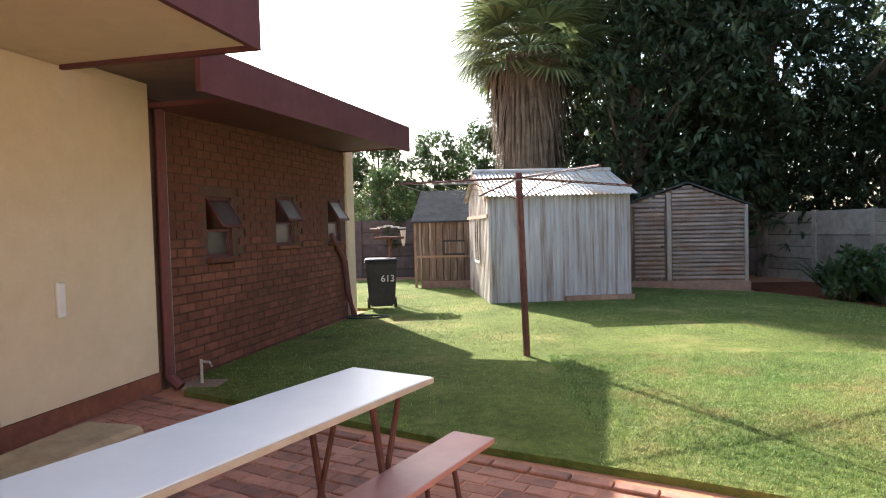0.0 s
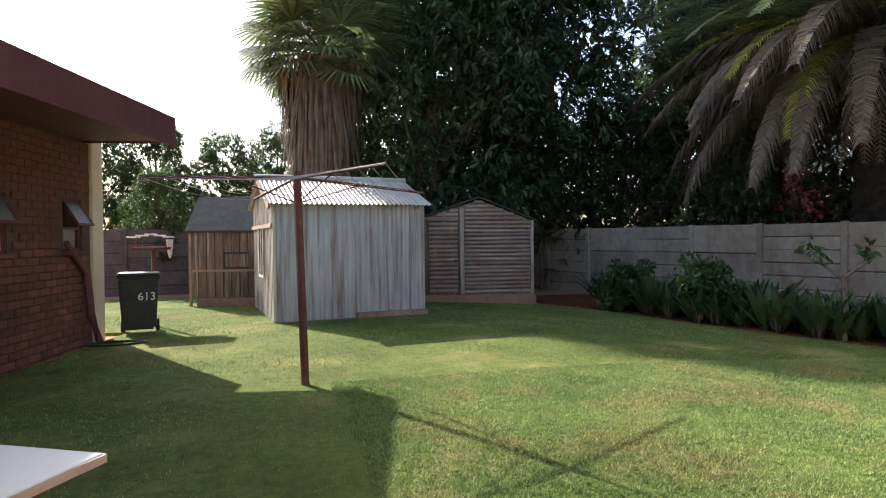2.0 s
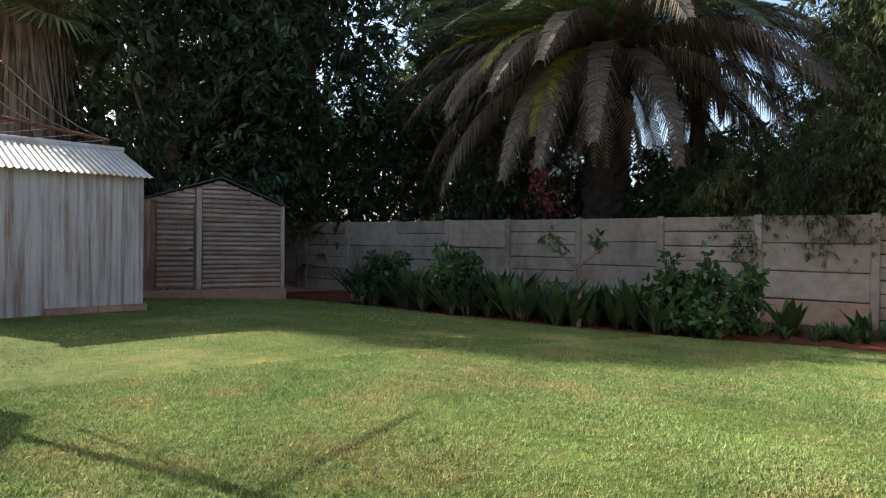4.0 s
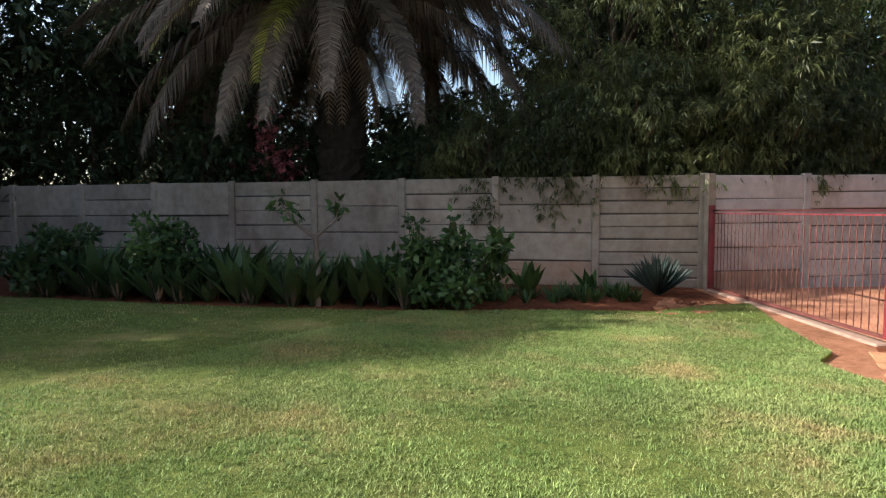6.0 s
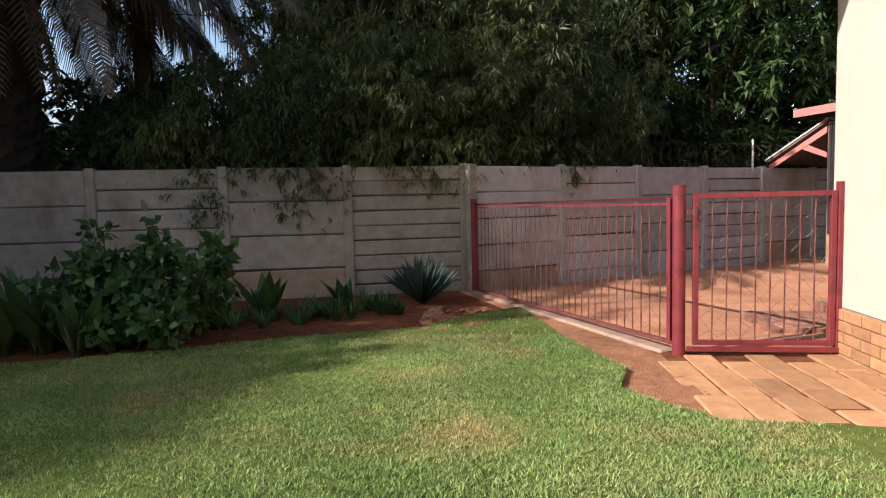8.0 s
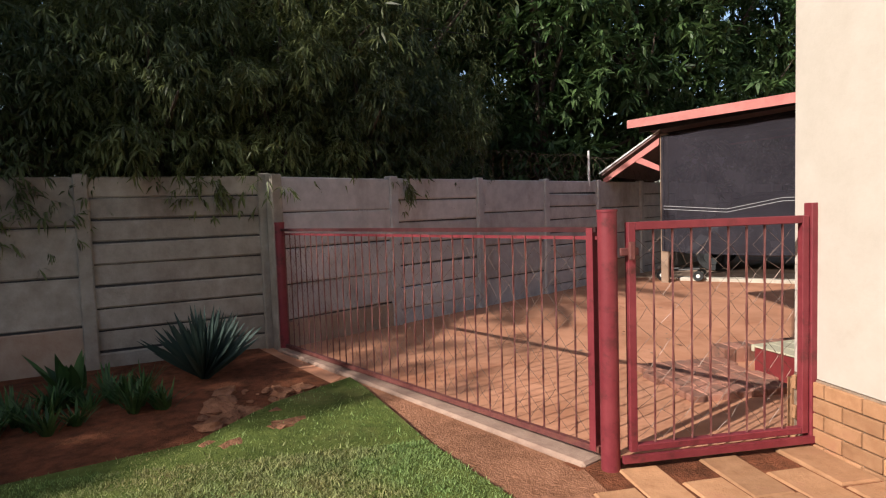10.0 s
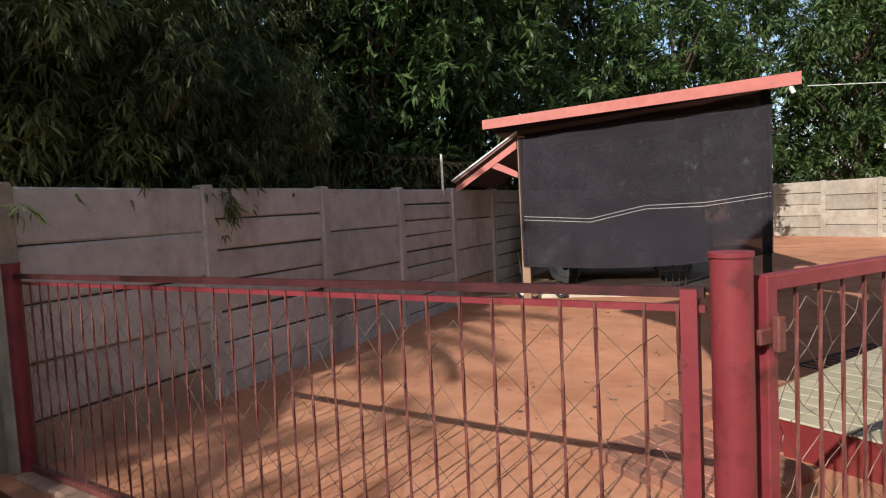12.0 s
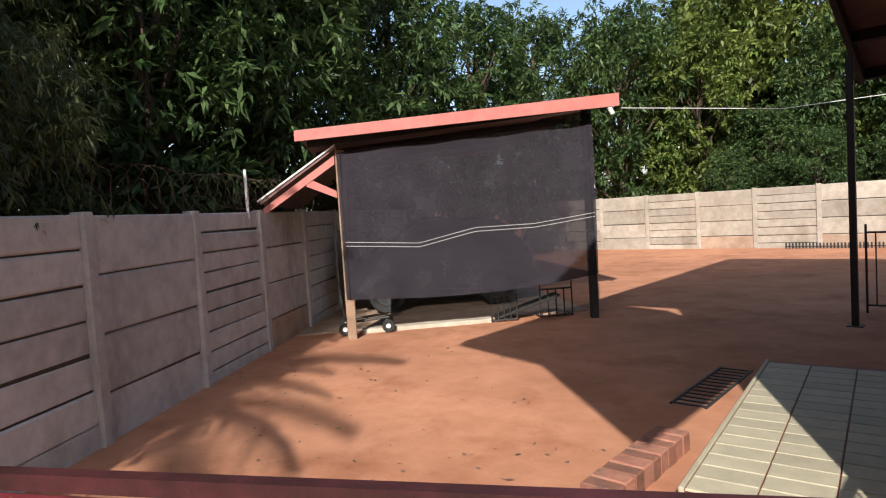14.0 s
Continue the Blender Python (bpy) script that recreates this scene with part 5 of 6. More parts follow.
def sprig_arrays(rng, centres, radii, n, size, aspect, droop, per=7):
    """Leaves in whorls about twig ends, the whorls spread over the outside of each clump."""
    m = n // per
    k = rng.integers(0, len(centres), m)
    d = rng.normal(size=(m, 3))
    d[:, 2] = d[:, 2] * 0.8 + 0.15
    d /= np.linalg.norm(d, axis=1)[:, None]
    tip = centres[k] + d * radii[k][:, None] * (rng.uniform(0.3, 1.0, m) ** 0.5)[:, None]
    axis = d * 0.9 + rng.normal(size=(m, 3)) * 0.35
    axis[:, 2] -= droop * 0.35
    scale = rng.uniform(0.75, 1.25, m)
    out = []
    for i in range(per):
        ax = axis * 0.55 + rng.normal(size=(m, 3)) * 0.6
        ax[:, 2] -= droop * 0.6
        ax /= np.linalg.norm(ax, axis=1)[:, None]
        face = rng.normal(size=(m, 3)) * 0.45
        face[:, 2] += 1.0
        sd = np.cross(ax, face)
        sd /= np.linalg.norm(sd, axis=1)[:, None] + 1e-6
        nn = np.cross(sd, ax)
        L = (size * scale * rng.uniform(0.7, 1.25, m))[:, None]
        p = tip - axis * (size * 0.6 * i / per)
        v = np.empty((m, 4, 3))
        v[:, 0] = p
        v[:, 1] = p + ax * L * 0.45 + sd * L * aspect + nn * L * 0.07
        v[:, 2] = p + ax * L - nn * L * 0.10
        v[:, 3] = p + ax * L * 0.45 - sd * L * aspect + nn * L * 0.07
        out.append(v)
    return np.concatenate(out)


def leaf_mesh(name, v, material):
    n = len(v)
    me = bpy.data.meshes.new(name)
    me.vertices.add(4 * n)
    me.vertices.foreach_set("co", v.ravel())
    me.loops.add(4 * n)
    me.loops.foreach_set("vertex_index", np.arange(4 * n))
    me.polygons.add(n)
    me.polygons.foreach_set("loop_start", np.arange(n) * 4)
    me.update()
    me.materials.append(material)
    return me


def tree_kind(seed, height, radius, clear, n, size, aspect, droop, material, clumps=46, loose=1.0):
    """Trunk with limbs and a crown of leaf clumps: two meshes."""
    rng = np.random.default_rng(seed)
    bm = bmesh.new()
    bend = rng.uniform(-0.3, 0.3, 2)
    spine = [(bend[0] * (k / 6) ** 2, bend[1] * (k / 6) ** 2, height * 0.9 * k / 6) for k in range(7)]
    tube(bm, spine, 0.025 * height + 0.05, 10, 0.03)
    cs, rs = [], []
    m = clumps
    for i in range(m):
        f = (i + 0.5) / m
        z = clear + (height - clear) * f
        prof = math.sin(math.pi * (0.12 + 0.8 * f)) ** 0.6
        a = i * 2.4 + rng.uniform(-0.5, 0.5)
        r = radius * prof * rng.uniform(0.35, 0.95)
        c = np.array([r * math.cos(a), r * math.sin(a), z + rng.uniform(-0.3, 0.3)])
        cs.append(c)
        rs.append(radius * loose * rng.uniform(0.24, 0.46))
        if i % 3 == 0:
            base = Vector(spine[min(6, max(1, int(6 * max(0.1, (z - 0.15 * height)) / height)))])
            mid = base.lerp(Vector(c), 0.5) + Vector((0, 0, 0.25))
            tube(bm, [base, mid, Vector(c)], 0.05 + 0.004 * height, 6, 0.012)
    v = sprig_arrays(rng, np.array(cs), np.array(rs), n, size, aspect, droop)
    return finish(bm, "trunk", M_BARK, True), leaf_mesh("crown", v, material)


def plant_tree(name, kind, x, y, turn, s, sz, label, group=""):
    t = thing(name, x, y, ground_z(x), turn, label, "tree", group)
    piece("trunk", kind[0], t, 0, 0, -0.1, sx=s, sy=s, sz=sz)
    piece("crown", kind[1], t, 0, 0, 0, sx=s, sy=s, sz=sz)
    return t


def trees():
    dark = [tree_kind(11 + i, 11.0, 3.0, 1.2, 16000, 0.27, 0.16, 0.5, M_LEAFDARK) for i in range(2)]
    mid = [tree_kind(21 + i, 10.0, 3.2, 1.6, 21000, 0.27, 0.13, 0.55, M_LEAFMID, 72, 0.72) for i in range(2)]
    light = [tree_kind(31, 9.0, 2.8, 1.6, 14000, 0.29, 0.18, 0.4, M_LEAFLIGHT, 60, 0.7)]
    hang = [tree_kind(41 + i, 8.0, 2.6, 2.4, 30000, 0.19, 0.075, 0.9, M_LEAFHANG, 64, 0.8) for i in range(2)]
    fringe = [tree_kind(45 + i, 3.6, 1.35, 1.42, 25000, 0.13, 0.075, 1.2, M_LEAFHANG, 60, 0.85) for i in range(2)]
    rng = random.Random(6)
    # tall dark screen behind the sheds and the bed wall
    for i, (x, y, s) in enumerate(((3.6, 17.0, 0.75), (5.0, 16.6, 0.95), (7.4, 17.6, 1.1), (9.0, 17.4, 0.95), (8.4, 20.8, 1.2), (13.0, 14.4, 0.95), (14.9, 17.4, 1.05), (15.2, 15.2, 0.9), (20.0, 6.8, 0.95), (18.6, 5.4, 0.78), (15.4, 12.4, 0.3), (5.6, 21.5, 1.4), (17.0, 19.5, 1.3), (11.2, 16.2, 0.5), (10.1, 17.1, 0.5), (12.0, 18.6, 0.6))):
        plant_tree("dark_tree", dark[i % 2], x, y, rng.uniform(0, 360), s, s * (1.0, 0.98)[i] if i < 2 else s * 0.95, "tall dense dark evergreen tree behind the wall", "trees behind the wall")
    # drooping fine-leaved trees that hang over the wall by the fence
    for i, (x, y, s, z) in enumerate(((13.95, 4.75, 0.70, 0.80), (14.6, 3.6, 0.82, 0.76), (15.35, 2.4, 0.8, 0.74), (16.9, 5.4, 1.0, 0.9), (13.9, 7.4, 0.36, 0.30), (18.2, 0.9, 0.85, 0.95))):
        plant_tree("drooping_tree", hang[i % 2], x, y, rng.uniform(0, 360), s, z, "drooping fine-leaved tree overhanging the precast wall", "drooping trees")
    for i, (x, y, s, z) in enumerate(((13.0, 4.3, 0.9, 0.95), (12.65, 5.5, 0.95, 0.92), (12.3, 6.6, 0.9, 0.8), (13.45, 3.2, 0.95, 0.95), (14.15, 2.15, 0.9, 0.95), (14.75, 1.2, 0.8, 0.9))):
        plant_tree("hanging_shrub", fringe[i % 2], x, y, rng.uniform(0, 360), s, z, "dark feathery shrub spilling over the precast wall", "shrubs over the wall")
    # broad-leaved trees along the drive wall and behind the carport
    for i, (x, y, s, z) in enumerate(((19.2, -2.2, 0.95, 0.95), (20.6, -5.2, 1.05, 1.0), (22.6, -1.6, 1.1, 1.15), (22.4, -8.6, 1.0, 1.0), (24.0, -12.4, 1.05, 1.0), (20.2, 1.6, 1.0, 1.1), (22.0, -18.0, 0.85, 0.85), (19.6, -20.0, 0.9, 0.85), (12.6, -22.0, 0.75, 0.7), (9.6, -20.5, 0.7, 0.68), (25.5, -6.0, 1.2, 1.25), (20.9, -12.8, 0.85, 0.72), (14.6, -20.2, 0.6, 0.42))):
        plant_tree("leafy_tree", mid[i % 2], x, y, rng.uniform(0, 360), s, z, "sunlit broad-leaved green tree beyond the drive", "trees along the drive")
    for i, (x, y, s) in enumerate(((16.4, -23.5, 1.0), (17.2, -21.0, 0.8), (12.6, -22.6, 0.8), (20.6, -22.6, 0.95), (9.0, -27.0, 1.0), (14.0, -25.0, 1.1), (18.2, -26.5, 1.2), (11.0, -25.5, 1.0), (7.8, -24.0, 1.0), (5.5, -21.5, 0.8))):
        plant_tree("pale_tree", light[0], x, y, rng.uniform(0, 360), s, s, "airy yellow-green tree with sky showing through", "pale trees")
    for i, (x, y, s) in enumerate(((-3.2, 26.0, 0.55), (-0.8, 24.5, 0.5), (1.2, 26.0, 0.55), (-5.8, 27.0, 0.6), (-1.9, 17.5, 0.3))):
        plant_tree("hazy_tree", mid[i % 2], x, y, rng.uniform(0, 360), s, s, "low rounded tree beyond the garden", "far garden trees")
    # shrubs just behind the far wall
    for x, y, s in ((15.3, -18.2, 0.28), (12.9, -18.3, 0.32), (10.4, -18.4, 0.34)):
        plant_tree("shrub", mid[0], x, y, rng.uniform(0, 360), s * 1.2, s, "rounded green shrub behind the far wall", "shrubs")


def frond_mesh(name, length, droop, leaf, seed, material, pairs=46, hang=0.25):
    """A feather palm frond in the x-z plane: arched rachis with two ranks of leaflets."""
    rng = random.Random(seed)
    bm = bmesh.new()
    pts, p, a = [], Vector((0, 0, 0)), 0.0
    n = 12
    for k in range(n + 1):
        pts.append(p.copy())
        a = -droop * (k / n) ** 1.2
        p = p + Vector((math.cos(a), 0, math.sin(a))) * (length / n)
    tube(bm, pts, 0.032, 5, 0.006)
    for i in range(pairs):
        f = 0.10 + 0.90 * i / pairs
        q = f * n
        k = min(n - 1, int(q))
        base = pts[k].lerp(pts[k + 1], q - k)
        d = (pts[k + 1] - pts[k]).normalized()
        up = Vector((0, 1, 0)).cross(d) * -1
        L = leaf * math.sin(math.pi * (0.12 + 0.80 * f)) * rng.uniform(0.85, 1.1)
        for s in (-1, 1):
            out = (Vector((0, s, 0)) * 0.8 + d * 0.75 + up * 0.15).normalized()
            mid = base + out * L * 0.5
            tip = base + out * L + Vector((0, 0, -hang * L * rng.uniform(0.6, 1.4)))
            w = d * 0.026
            v = [bm.verts.new(c) for c in (base - w, base + w, mid + w * 0.9, mid - w * 0.9, tip)]
            bm.faces.new((v[0], v[1], v[2], v[3]))
            bm.faces.new((v[3], v[2], v[4]))
    me = bpy.data.meshes.new(name)
    bm.to_mesh(me)
    bm.free()
    me.materials.append(material)
    return me


def date_palm():
    t = thing("date_palm", 12.55, 10.0, -0.25, 0, "big feather palm with a thick trunk and ageing drooping fronds", "palm tree")
    bm = bmesh.new()
    tube(bm, [(0.02 * math.sin(k), 0.02 * math.cos(k), 0.095 * k) for k in range(61)], 0.46, 14, 0.52)
    for v in bm.verts:
        v.co += Vector((v.co.x, v.co.y, 0)).normalized() * 0.05 * math.sin(v.co.z * 14 + math.atan2(v.co.y, v.co.x) * 5)
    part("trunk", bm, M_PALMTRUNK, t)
    kinds = [frond_mesh("frond", 5.0, 0.75, 0.66, 1, M_FROND, 60), frond_mesh("frond", 5.1, 1.2, 0.70, 2, M_FROND, 66), frond_mesh("frond", 5.5, 1.2, 0.62, 3, M_FRONDOLD, 84, hang=0.8), frond_mesh("frond", 4.4, 1.3, 0.55, 4, M_FRONDYEL, 56)]
    rng = random.Random(9)
    for i in range(104):
        f = i / 104
        tilt = 72 - 86 * f + rng.uniform(-6, 6)
        k = 0 if f < 0.28 else 1 if f < 0.62 else 2
        piece("frond", kinds[k], t, 0, 0, 5.45 + 0.3 * (1 - f), turn=i * 137.5 + rng.uniform(-8, 8), ry=-tilt, sx=rng.uniform(0.85, 1.08), sy=1, sz=1)
    for turn, tilt in ((163, 6), (148, 24), (184, 14), (176, 38), (196, -4)):
        piece("frond", kinds[3], t, 0, 0, 5.5, turn=turn, ry=-tilt)
    dead = frond_mesh("dead_frond", 2.6, 0.5, 0.35, 6, M_DEADFROND, pairs=26, hang=0.6)
    for i in range(22):
        piece("dead_frond", dead, t, 0, 0, 5.4, turn=i * 16.4 + rng.uniform(-8, 8), ry=rng.uniform(58, 78))
    bm = bmesh.new()
    s = thing("slim_palm", 15.0, 9.3, -0.25, 0, "slim-trunked palm behind the wall with hanging fronds", "palm tree")
    tube(bm, [(0, 0, 0), (0.05, 0, 2.5), (0.0, 0.05, 7.0)], 0.19, 10, 0.16)
    part("trunk", bm, M_BARK, s)
    for i in range(30):
        f = i / 30
        piece("frond", kinds[1 if f < 0.6 else 2], s, 0, 0, 6.9, turn=i * 137.5, ry=-(60 - 90 * f), sx=0.7, sy=0.8, sz=0.7)
    for i in range(8):
        piece("dead_frond", dead, s, 0, 0, 6.6, turn=i * 45 + 10, ry=66)


def fan_palm():
    t = thing("fan_palm", 2.0, 15.2, 0, 0, "tall fan palm with a skirt of dead brown fronds", "palm tree")
    part("trunk", tube(bmesh.new(), [(0, 0, 0), (0.1, 0, 3), (0.05, 0, 5.5)], 0.36, 12, 0.28), M_BARK, t)
    rng = random.Random(12)
    bm = bmesh.new()
    for i in range(2400):
        a = rng.uniform(0, 2 * math.pi)
        z = rng.uniform(2.4, 5.5)
        r = 0.38 + 0.62 * max(0.01, (z - 2.3) / 3.3) ** 0.7 * rng.uniform(0.6, 1.1)
        L = rng.uniform(0.6, 1.5)
        w = rng.uniform(0.008, 0.035)
        c, s = math.cos(a), math.sin(a)
        p = Vector((r * c, r * s, z))
        k = rng.uniform(0.6, 1.35)
        a += rng.uniform(-0.25, 0.25)
        c, s = 0.8 * c + 0.2 * math.cos(a), 0.8 * s + 0.2 * math.sin(a)
        q = Vector((r * k * c, r * k * s, z - L))
        side = Vector((-s, c, 0)) * w
        bm.faces.new([bm.verts.new(v) for v in (p - side, p + side, q + side * 0.4, q - side * 0.4)])
    tagged(part("skirt", bm, M_DEADFROND, t, "hanging skirt of dead brown fronds"), kind="stuff")
    fm = bmesh.new()
    tube(fm, [(0, 0, 0), (0.6, 0, 0.03), (1.15, 0, 0.0)], 0.022, 5, 0.012)
    for k in range(26):
        a = (k / 25 - 0.5) * 4.0
        d = Vector((math.cos(a), math.sin(a), 0.0))
        s = Vector((-d.y, d.x, 0)) * 0.04
        b, m, e = Vector((1.12, 0, 0)), Vector((1.12, 0, 0)) + d * 0.55 + Vector((0, 0, 0.05)), Vector((1.12, 0, 0)) + d * 1.05 + Vector((0, 0, -0.22))
        v = [fm.verts.new(c) for c in (b, m - s, m + s, e)]
        fm.faces.new((v[0], v[1], v[2]))
        fm.faces.new((v[1], v[3], v[2]))
    me = finish(fm, "fan_frond", M_FROND)
    for i in range(46):
        f = i / 46
        piece("fan_frond", me, t, 0.05, 0, 5.5 + 0.25 * (1 - f), turn=i * 137.5, ry=-(58 - 88 * f), sx=rng.uniform(0.9, 1.15), sy=rng.uniform(0.9, 1.15), sz=rng.uniform(0.9, 1.4))


def blade_mesh(name, count, height, width, spread, seed, material, curl=0.5, pointed=False):
    """A clump of upright strap or paddle leaves."""
    rng = random.Random(seed)
    bm = bmesh.new()
    for i in range(count):
        a = rng.uniform(0, 2 * math.pi)
        out = Vector((math.cos(a), math.sin(a), 0))
        side = Vector((-out.y, out.x, 0))
        h = height * rng.uniform(0.55, 1.1)
        lean = rng.uniform(0.15, 1.0) * spread
        prev = None
        base = out * rng.uniform(0.0, 0.06)
        for k in range(6):
            f = k / 5
            p = base + out * lean * (f + curl * f * f) * h + Vector((0, 0, h * (f - 0.35 * curl * lean * f * f)))
            w = width * ((1 - f) ** 0.8 * (0.6 + 0.8 * f) if pointed else (0.18 if f < 0.25 else math.sin(math.pi * min(1, 0.15 + 0.85 * f)) + 0.02))
            row = [bm.verts.new(p - side * w), bm.verts.new(p + Vector((0, 0, -0.25 * w)) + out * 0.1 * w), bm.verts.new(p + side * w)]
            if prev:
                bm.faces.new((prev[0], prev[1], row[1], row[0]))
                bm.faces.new((prev[1], prev[2], row[2], row[1]))
            prev = row
    me = bpy.data.meshes.new(name)
    bm.to_mesh(me)
    bm.free()
    me.materials.append(material)
    return me


def bed_plants():
    rng = random.Random(20)
    canna = [blade_mesh("leaves", 27, 0.74, 0.087, 0.75, 50 + i, M_BEDLEAF, 0.45) for i in range(3)]
    dry = [blade_mesh("dry_growth", 14, 0.42, 0.014, 0.5, 60 + i, M_DEADFROND, 0.2) for i in range(2)]
    low = blade_mesh("leaves", 26, 0.30, 0.022, 0.7, 70, M_BUSHLEAF, 0.5, True)
    edge = [(6.85, 11.4), (7.1, 10.6), (7.45, 9.4), (7.9, 8.1), (8.4, 6.75), (8.75, 5.95)]
    n = 0
    for (x0, y0), (x1, y1) in zip(edge, edge[1:]):
        L = math.hypot(x1 - x0, y1 - y0)
        for k in range(int(L / 0.27)):
            for row in range(3):
                f = k * 0.27 / L
                x = x0 + (x1 - x0) * f + 0.28 + 0.38 * row + rng.uniform(-0.1, 0.1)
                y = y0 + (y1 - y0) * f + 0.12 * row + rng.uniform(-0.1, 0.1)
                t = thing("canna_plant", x, y, ground_z(x) + 0.01, rng.uniform(0, 360), "dark green broad-leaved canna clump in the flower bed", "plant", "plants of the bed")
                s = rng.uniform(0.55, 1.12)
                piece("leaves", canna[n % 3], t, 0, 0, 0, sx=s, sy=s, sz=s)
                if row == 0:
                    piece("dry_growth", dry[n % 2], t, -0.08, 0, 0)
                n += 1

    def bush(name, x, y, h, r, nleaf, size, material, label, seed, category="bush"):
        rg = np.random.default_rng(seed)
        t = thing(name, x, y, ground_z(x), 0, label, category)
        bm = bmesh.new()
        cs, rs = [], []
        for i in range(18):
            a = i * 2.4
            q = r * rg.uniform(0.1, 0.85)
            c = np.array([q * math.cos(a), q * math.sin(a), h * rg.uniform(0.2, 0.95)])
            cs.append(c)
            rs.append(r * rg.uniform(0.2, 0.36))
            tube(bm, [(0.04 * math.cos(a), 0.04 * math.sin(a), 0), (c[0] * 0.6, c[1] * 0.6, c[2] * 0.6), tuple(c)], 0.012, 5, 0.004)
        part("branchwork", bm, M_BARK, t)
        ob = new("foliage", leaf_mesh("foliage", leaf_arrays(rg, np.array(cs), np.array(rs), nleaf, size, 0.3, 0.2), material))
        ob.parent = t
        return t

    bush("flowering_bush", 9.15, 5.55, 0.95, 0.62, 1500, 0.11, M_BUSHLEAF, "bushy green hibiscus-like shrub at the bed's edge", 80)
    bush("flowering_bush", 9.0, 6.05, 0.80, 0.5, 900, 0.11, M_BUSHLEAF, "bushy green shrub beside its neighbour", 81)
    bush("round_shrub", 7.3, 11.0, 1.05, 0.6, 1500, 0.10, M_BEDLEAF, "dark rounded shrub near the slatted shed", 82)
    bush("round_shrub", 7.9, 9.4, 1.15, 0.55, 1400, 0.10, M_BUSHLEAF, "green rounded shrub among the cannas", 83)
    for x, y in ((9.3, 5.85), (9.5, 6.4)):
        t = bush("leggy_shrub", x, y, 1.25, 0.28, 90, 0.10, M_BUSHLEAF, "leggy shrub with sparse top leaves", int(x * 100))
    # small bare-branched tree by the wall
    f = thing("young_tree", 8.45, 7.25, ground_z(9.3), 0, "young pale-trunked tree with few leaves before the wall", "tree")
    bm = bmesh.new()
    tube(bm, [(0, 0, 0), (0.02, 0.0, 0.5), (-0.02, 0.02, 0.95)], 0.036, 8, 0.026)
    for i, (a, b, c) in enumerate(((-0.25, 0.28, 1.22), (0.22, -0.2, 1.28), (-0.32, 0.3, 1.36), (0.12, -0.3, 1.18))):
        tube(bm, [(-0.02, 0.02, 0.9), (a * 0.6, b * 0.6, 1.08), (a, b, c)], 0.02, 6, 0.008)
    part("trunk", bm, mat("pale_bark", (0.13, 0.10, 0.08), (0.21, 0.17, 0.14), 12.0, 0.9, 0.4, 0.2), f)
    rg = np.random.default_rng(90)
    ob = new("foliage", leaf_mesh("foliage", leaf_arrays(rg, np.array([(-0.3, 0.3, 1.32), (-0.2, 0.2, 1.22), (0.2, -0.2, 1.3)]), np.array([0.16, 0.14, 0.1]), 70, 0.13, 0.22, 0.6), M_BUSHLEAF))
    ob.parent = f
    # broad-leaved plants and low growth further along, and the agave by the fence
    wide = blade_mesh("leaves", 16, 0.50, 0.075, 0.6, 77, M_BUSHLEAF, 0.4)
    for x, y, s in ((10.45, 5.2, 1.05), (10.2, 5.6, 0.7), (11.1, 4.5, 0.75), (9.95, 5.8, 0.6)):
        piece("leaves", wide, thing("broad_leaved_plant", x, y, ground_z(x) + 0.01, s * 200, "broad-leaved green plant against the wall", "plant", "broad-leaved plants"), 0, 0, 0, sx=s, sy=s, sz=s)
    for i in range(44):
        y = rng.uniform(3.75, 5.9)
        x = 11.9 - 0.45 * (y - 3.6) - rng.uniform(0.45, 1.35)
        piece("leaves", low, thing("low_plant", x, y, ground_z(x) + 0.01, rng.uniform(0, 360), "low tuft of green leaves on bare soil", "plant", "low tufts"), 0, 0, 0, sx=rng.uniform(0.6, 1.0), sy=rng.uniform(0.6, 1.0), sz=rng.uniform(0.5, 0.9))
    ag = thing("agave", 11.45, 3.62, ground_z(11.4) + 0.01, 0, "blue-green agave rosette of narrow pointed leaves", "agave")
    lm = blade_mesh("leaf", 1, 0.88, 0.038, 0.34, 99, M_AGAVE, 0.6, True)
    for i in range(150):
        f = i / 150
        s = rng.uniform(0.75, 1.1)
        piece("leaf", lm, ag, 0, 0, 0, turn=i * 137.5, rx=(68 * f ** 0.8 - 6), sx=s, sy=s, sz=s)


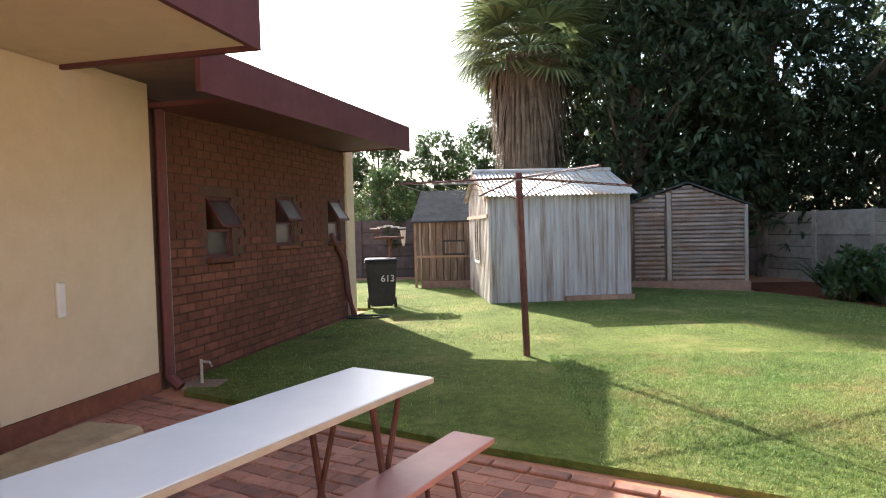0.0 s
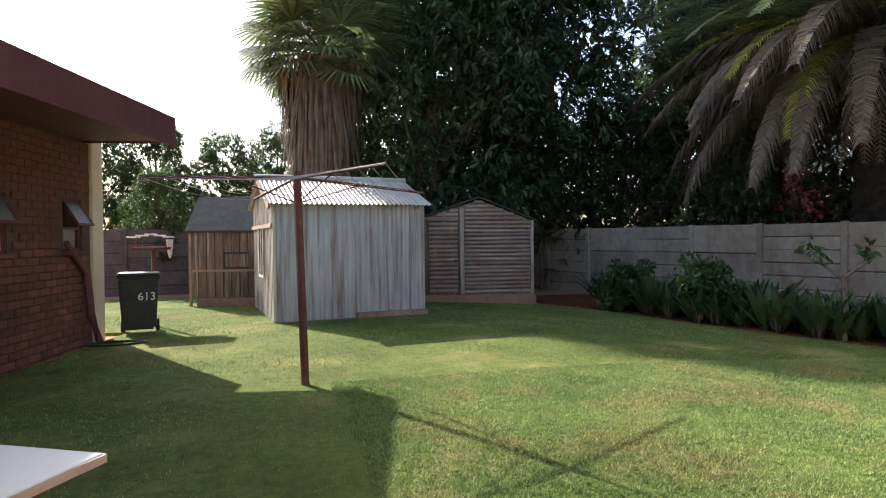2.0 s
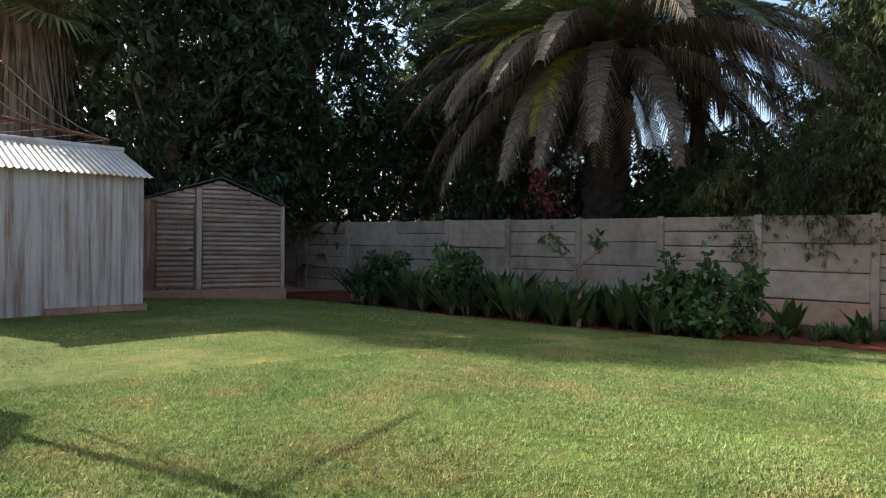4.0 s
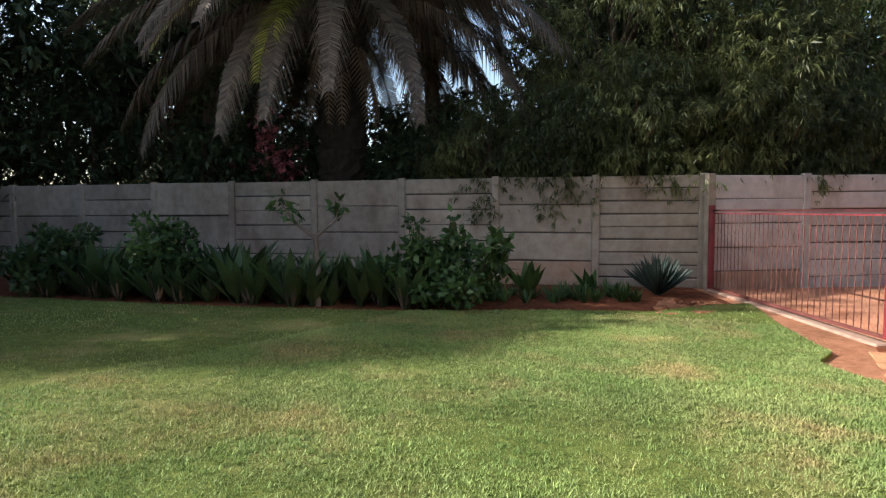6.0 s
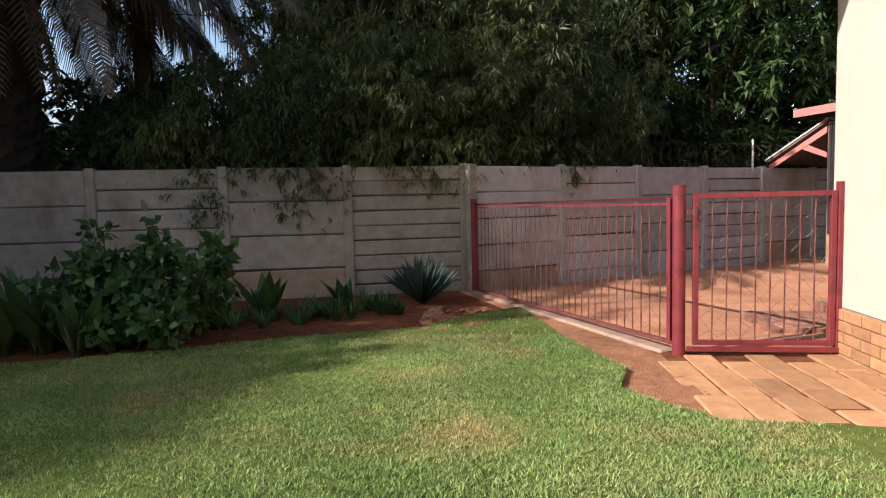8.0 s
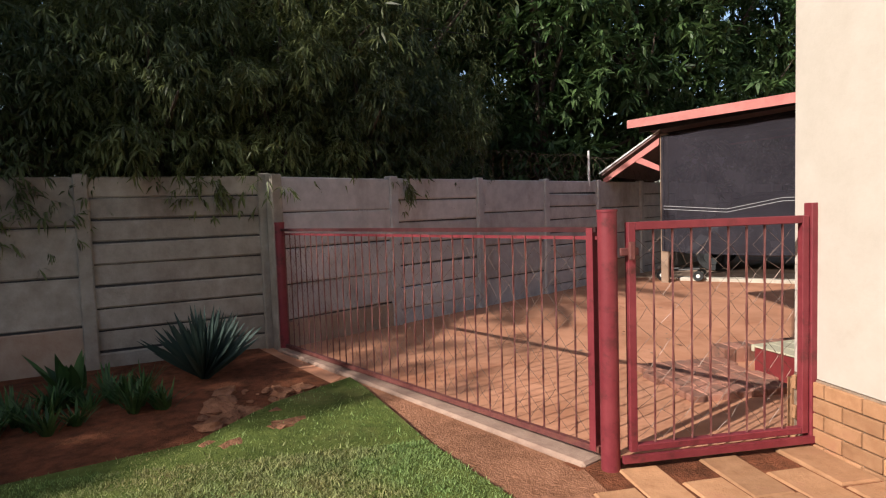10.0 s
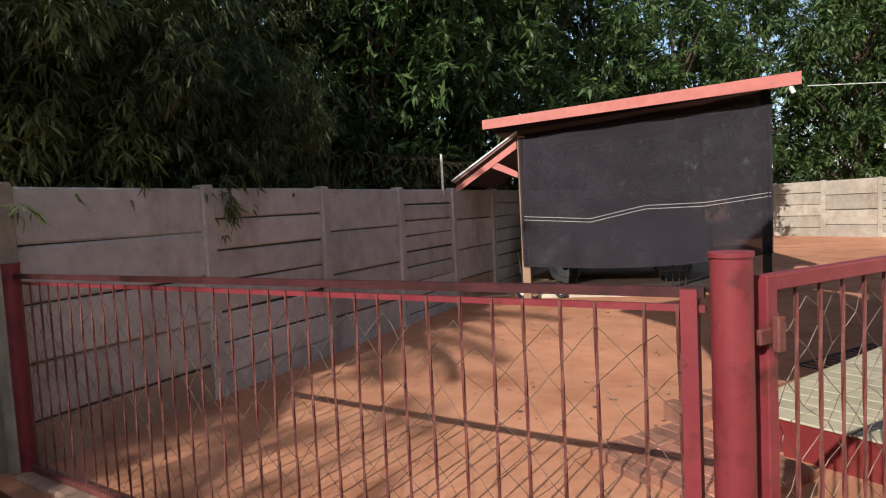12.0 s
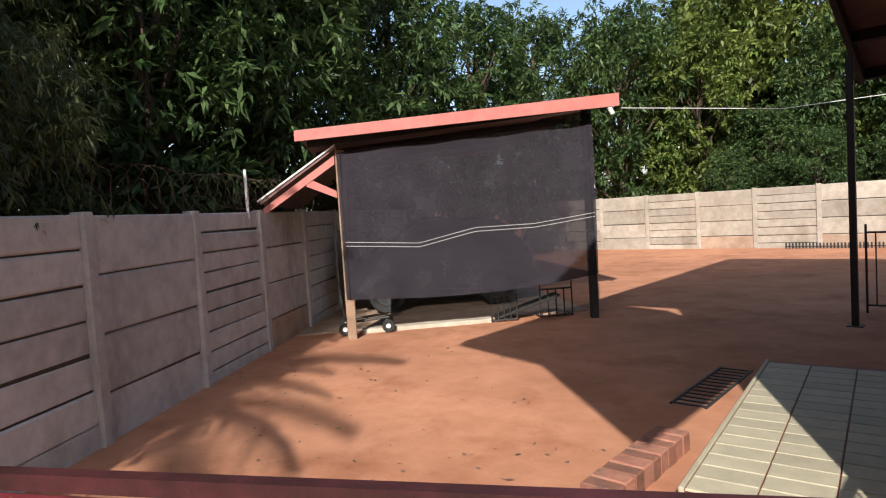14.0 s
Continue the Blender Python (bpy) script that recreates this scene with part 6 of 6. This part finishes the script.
def low_growth():
    """Shrubs behind the bed wall, edging stakes before the far wall, and fallen leaves on the drive."""
    kind = tree_kind(55, 3.2, 1.3, 0.3, 7000, 0.15, 0.22, 0.3, M_LEAFDARK)
    pink = tree_kind(56, 3.0, 0.8, 1.2, 1500, 0.10, 0.35, 0.2, M_PINK)
    for x, y, s in ((14.0, 9.6, 1.0), (15.9, 8.6, 1.15), (13.4, 11.2, 0.95), (16.8, 10.4, 1.2), (11.6, 12.6, 0.9), (13.0, 8.6, 0.8)):
        plant_tree("shrub", kind, x, y, x * 70, s, s, "dark dense shrub behind the bed wall", "shrubs behind the bed wall")
    for x, y in ((12.4, 11.8), (14.8, 10.6)):
        plant_tree("bougainvillea", pink, x, y, x * 50, 0.9, 1.0, "pink flowering bougainvillea behind the wall", "bougainvilleas")
    e = thing("edging_fence", 13.4, -16.45, -0.24, 180, "low dark edging of short stakes before the far wall", "edging")
    me = finish(boxes((-0.02, 0.02, -0.015, 0.015, 0, 0.17), bevel=0.004), "stake", M_BLACK)
    part("rail", boxes((0, 5.0, 0.016, 0.028, 0.06, 0.085)), M_BLACK, e)
    for i in range(62):
        piece("stake", me, e, 0.04 + i * 0.08, 0, 0)
    rg = np.random.default_rng(7)
    v = leaf_arrays(rg, np.array([(12.5, 0.2, 0.0), (14.2, -1.0, 0.0), (13.2, -2.6, 0.0), (11.2, -0.6, 0.0)]), np.array([1.3, 1.2, 1.6, 1.0]), 160, 0.05, 0.25, 0.0)
    v[:, :, 2] = -0.214 + 0.012 * rg.random((len(v), 4))
    tagged(new("fallen_leaves", leaf_mesh("fallen_leaves", v, M_DEADFROND)), "dry fallen leaves scattered on the red earth", "leaves", kind="stuff")


def wires():
    d = Vector((0.566, -0.824))
    w = thing("razor_wire", 13.59, 1.42, 1.53, math.degrees(math.atan2(d.y, d.x)), "coiled razor wire along the top of the drive wall", "razor wire")
    pts = [(0.9 + i * 0.014, 0.16 * math.cos(i * 0.42) + 0.02 * math.sin(i * 1.7), 0.20 + 0.19 * math.sin(i * 0.42) + 0.02 * math.sin(i * 0.9)) for i in range(480)]
    part("coil", tubes((pts, 0.003), sides=4), M_WIRE, w)
    for x in (3.87,):
        part("stake", tubes(([(x, 0, -0.1), (x, 0, 0.48)], 0.018), sides=6), M_PAPER, w, "pale steel stake")
    for pts, r in (([(12.95, -5.86, 2.62), (11.6, -8.6, 2.62), (10.2, -11.5, 2.95)], 0.006), ([(6.0, 16.0, 6.6), (14.0, 8.5, 4.3), (18.0, -1.0, 4.4), (22.0, -9.0, 5.2)], 0.012)):
        c = thing("overhead_cable", 0, 0, 0, 0, "thin overhead cable slung between buildings", "cable")
        part("cable", tubes((pts, r), sides=5), M_PAPER if r < 0.011 else M_BLACK, c)
    h = thing("neighbour_house", -1.8, 30.0, 0, 0, "low neighbouring house with a pale roof beyond the sheds", "house")
    part("wall", boxes((-4, 3, 0, 6, 0, 2.4)), M_CREAM, h)
    part("roof", prism(bmesh.new(), [(-4.4, 2.4), (-0.5, 3.6), (3.4, 2.4)], -0.4, 6.4), M_FARROOF, h)
    g = thing("neighbour_house", 13.6, -27.0, -0.2, 0, "pale neighbouring house glimpsed over the far wall", "house")
    part("wall", boxes((-3.5, 3.5, -5, 0, 0, 2.6)), M_WHITE, g)
    part("roof", prism(bmesh.new(), [(-3.9, 2.6), (0, 3.7), (3.9, 2.6)], -5.4, 0.4), M_FARROOF, g)


trees()
date_palm()
fan_palm()
bed_plants()
low_growth()
wires()
grass()
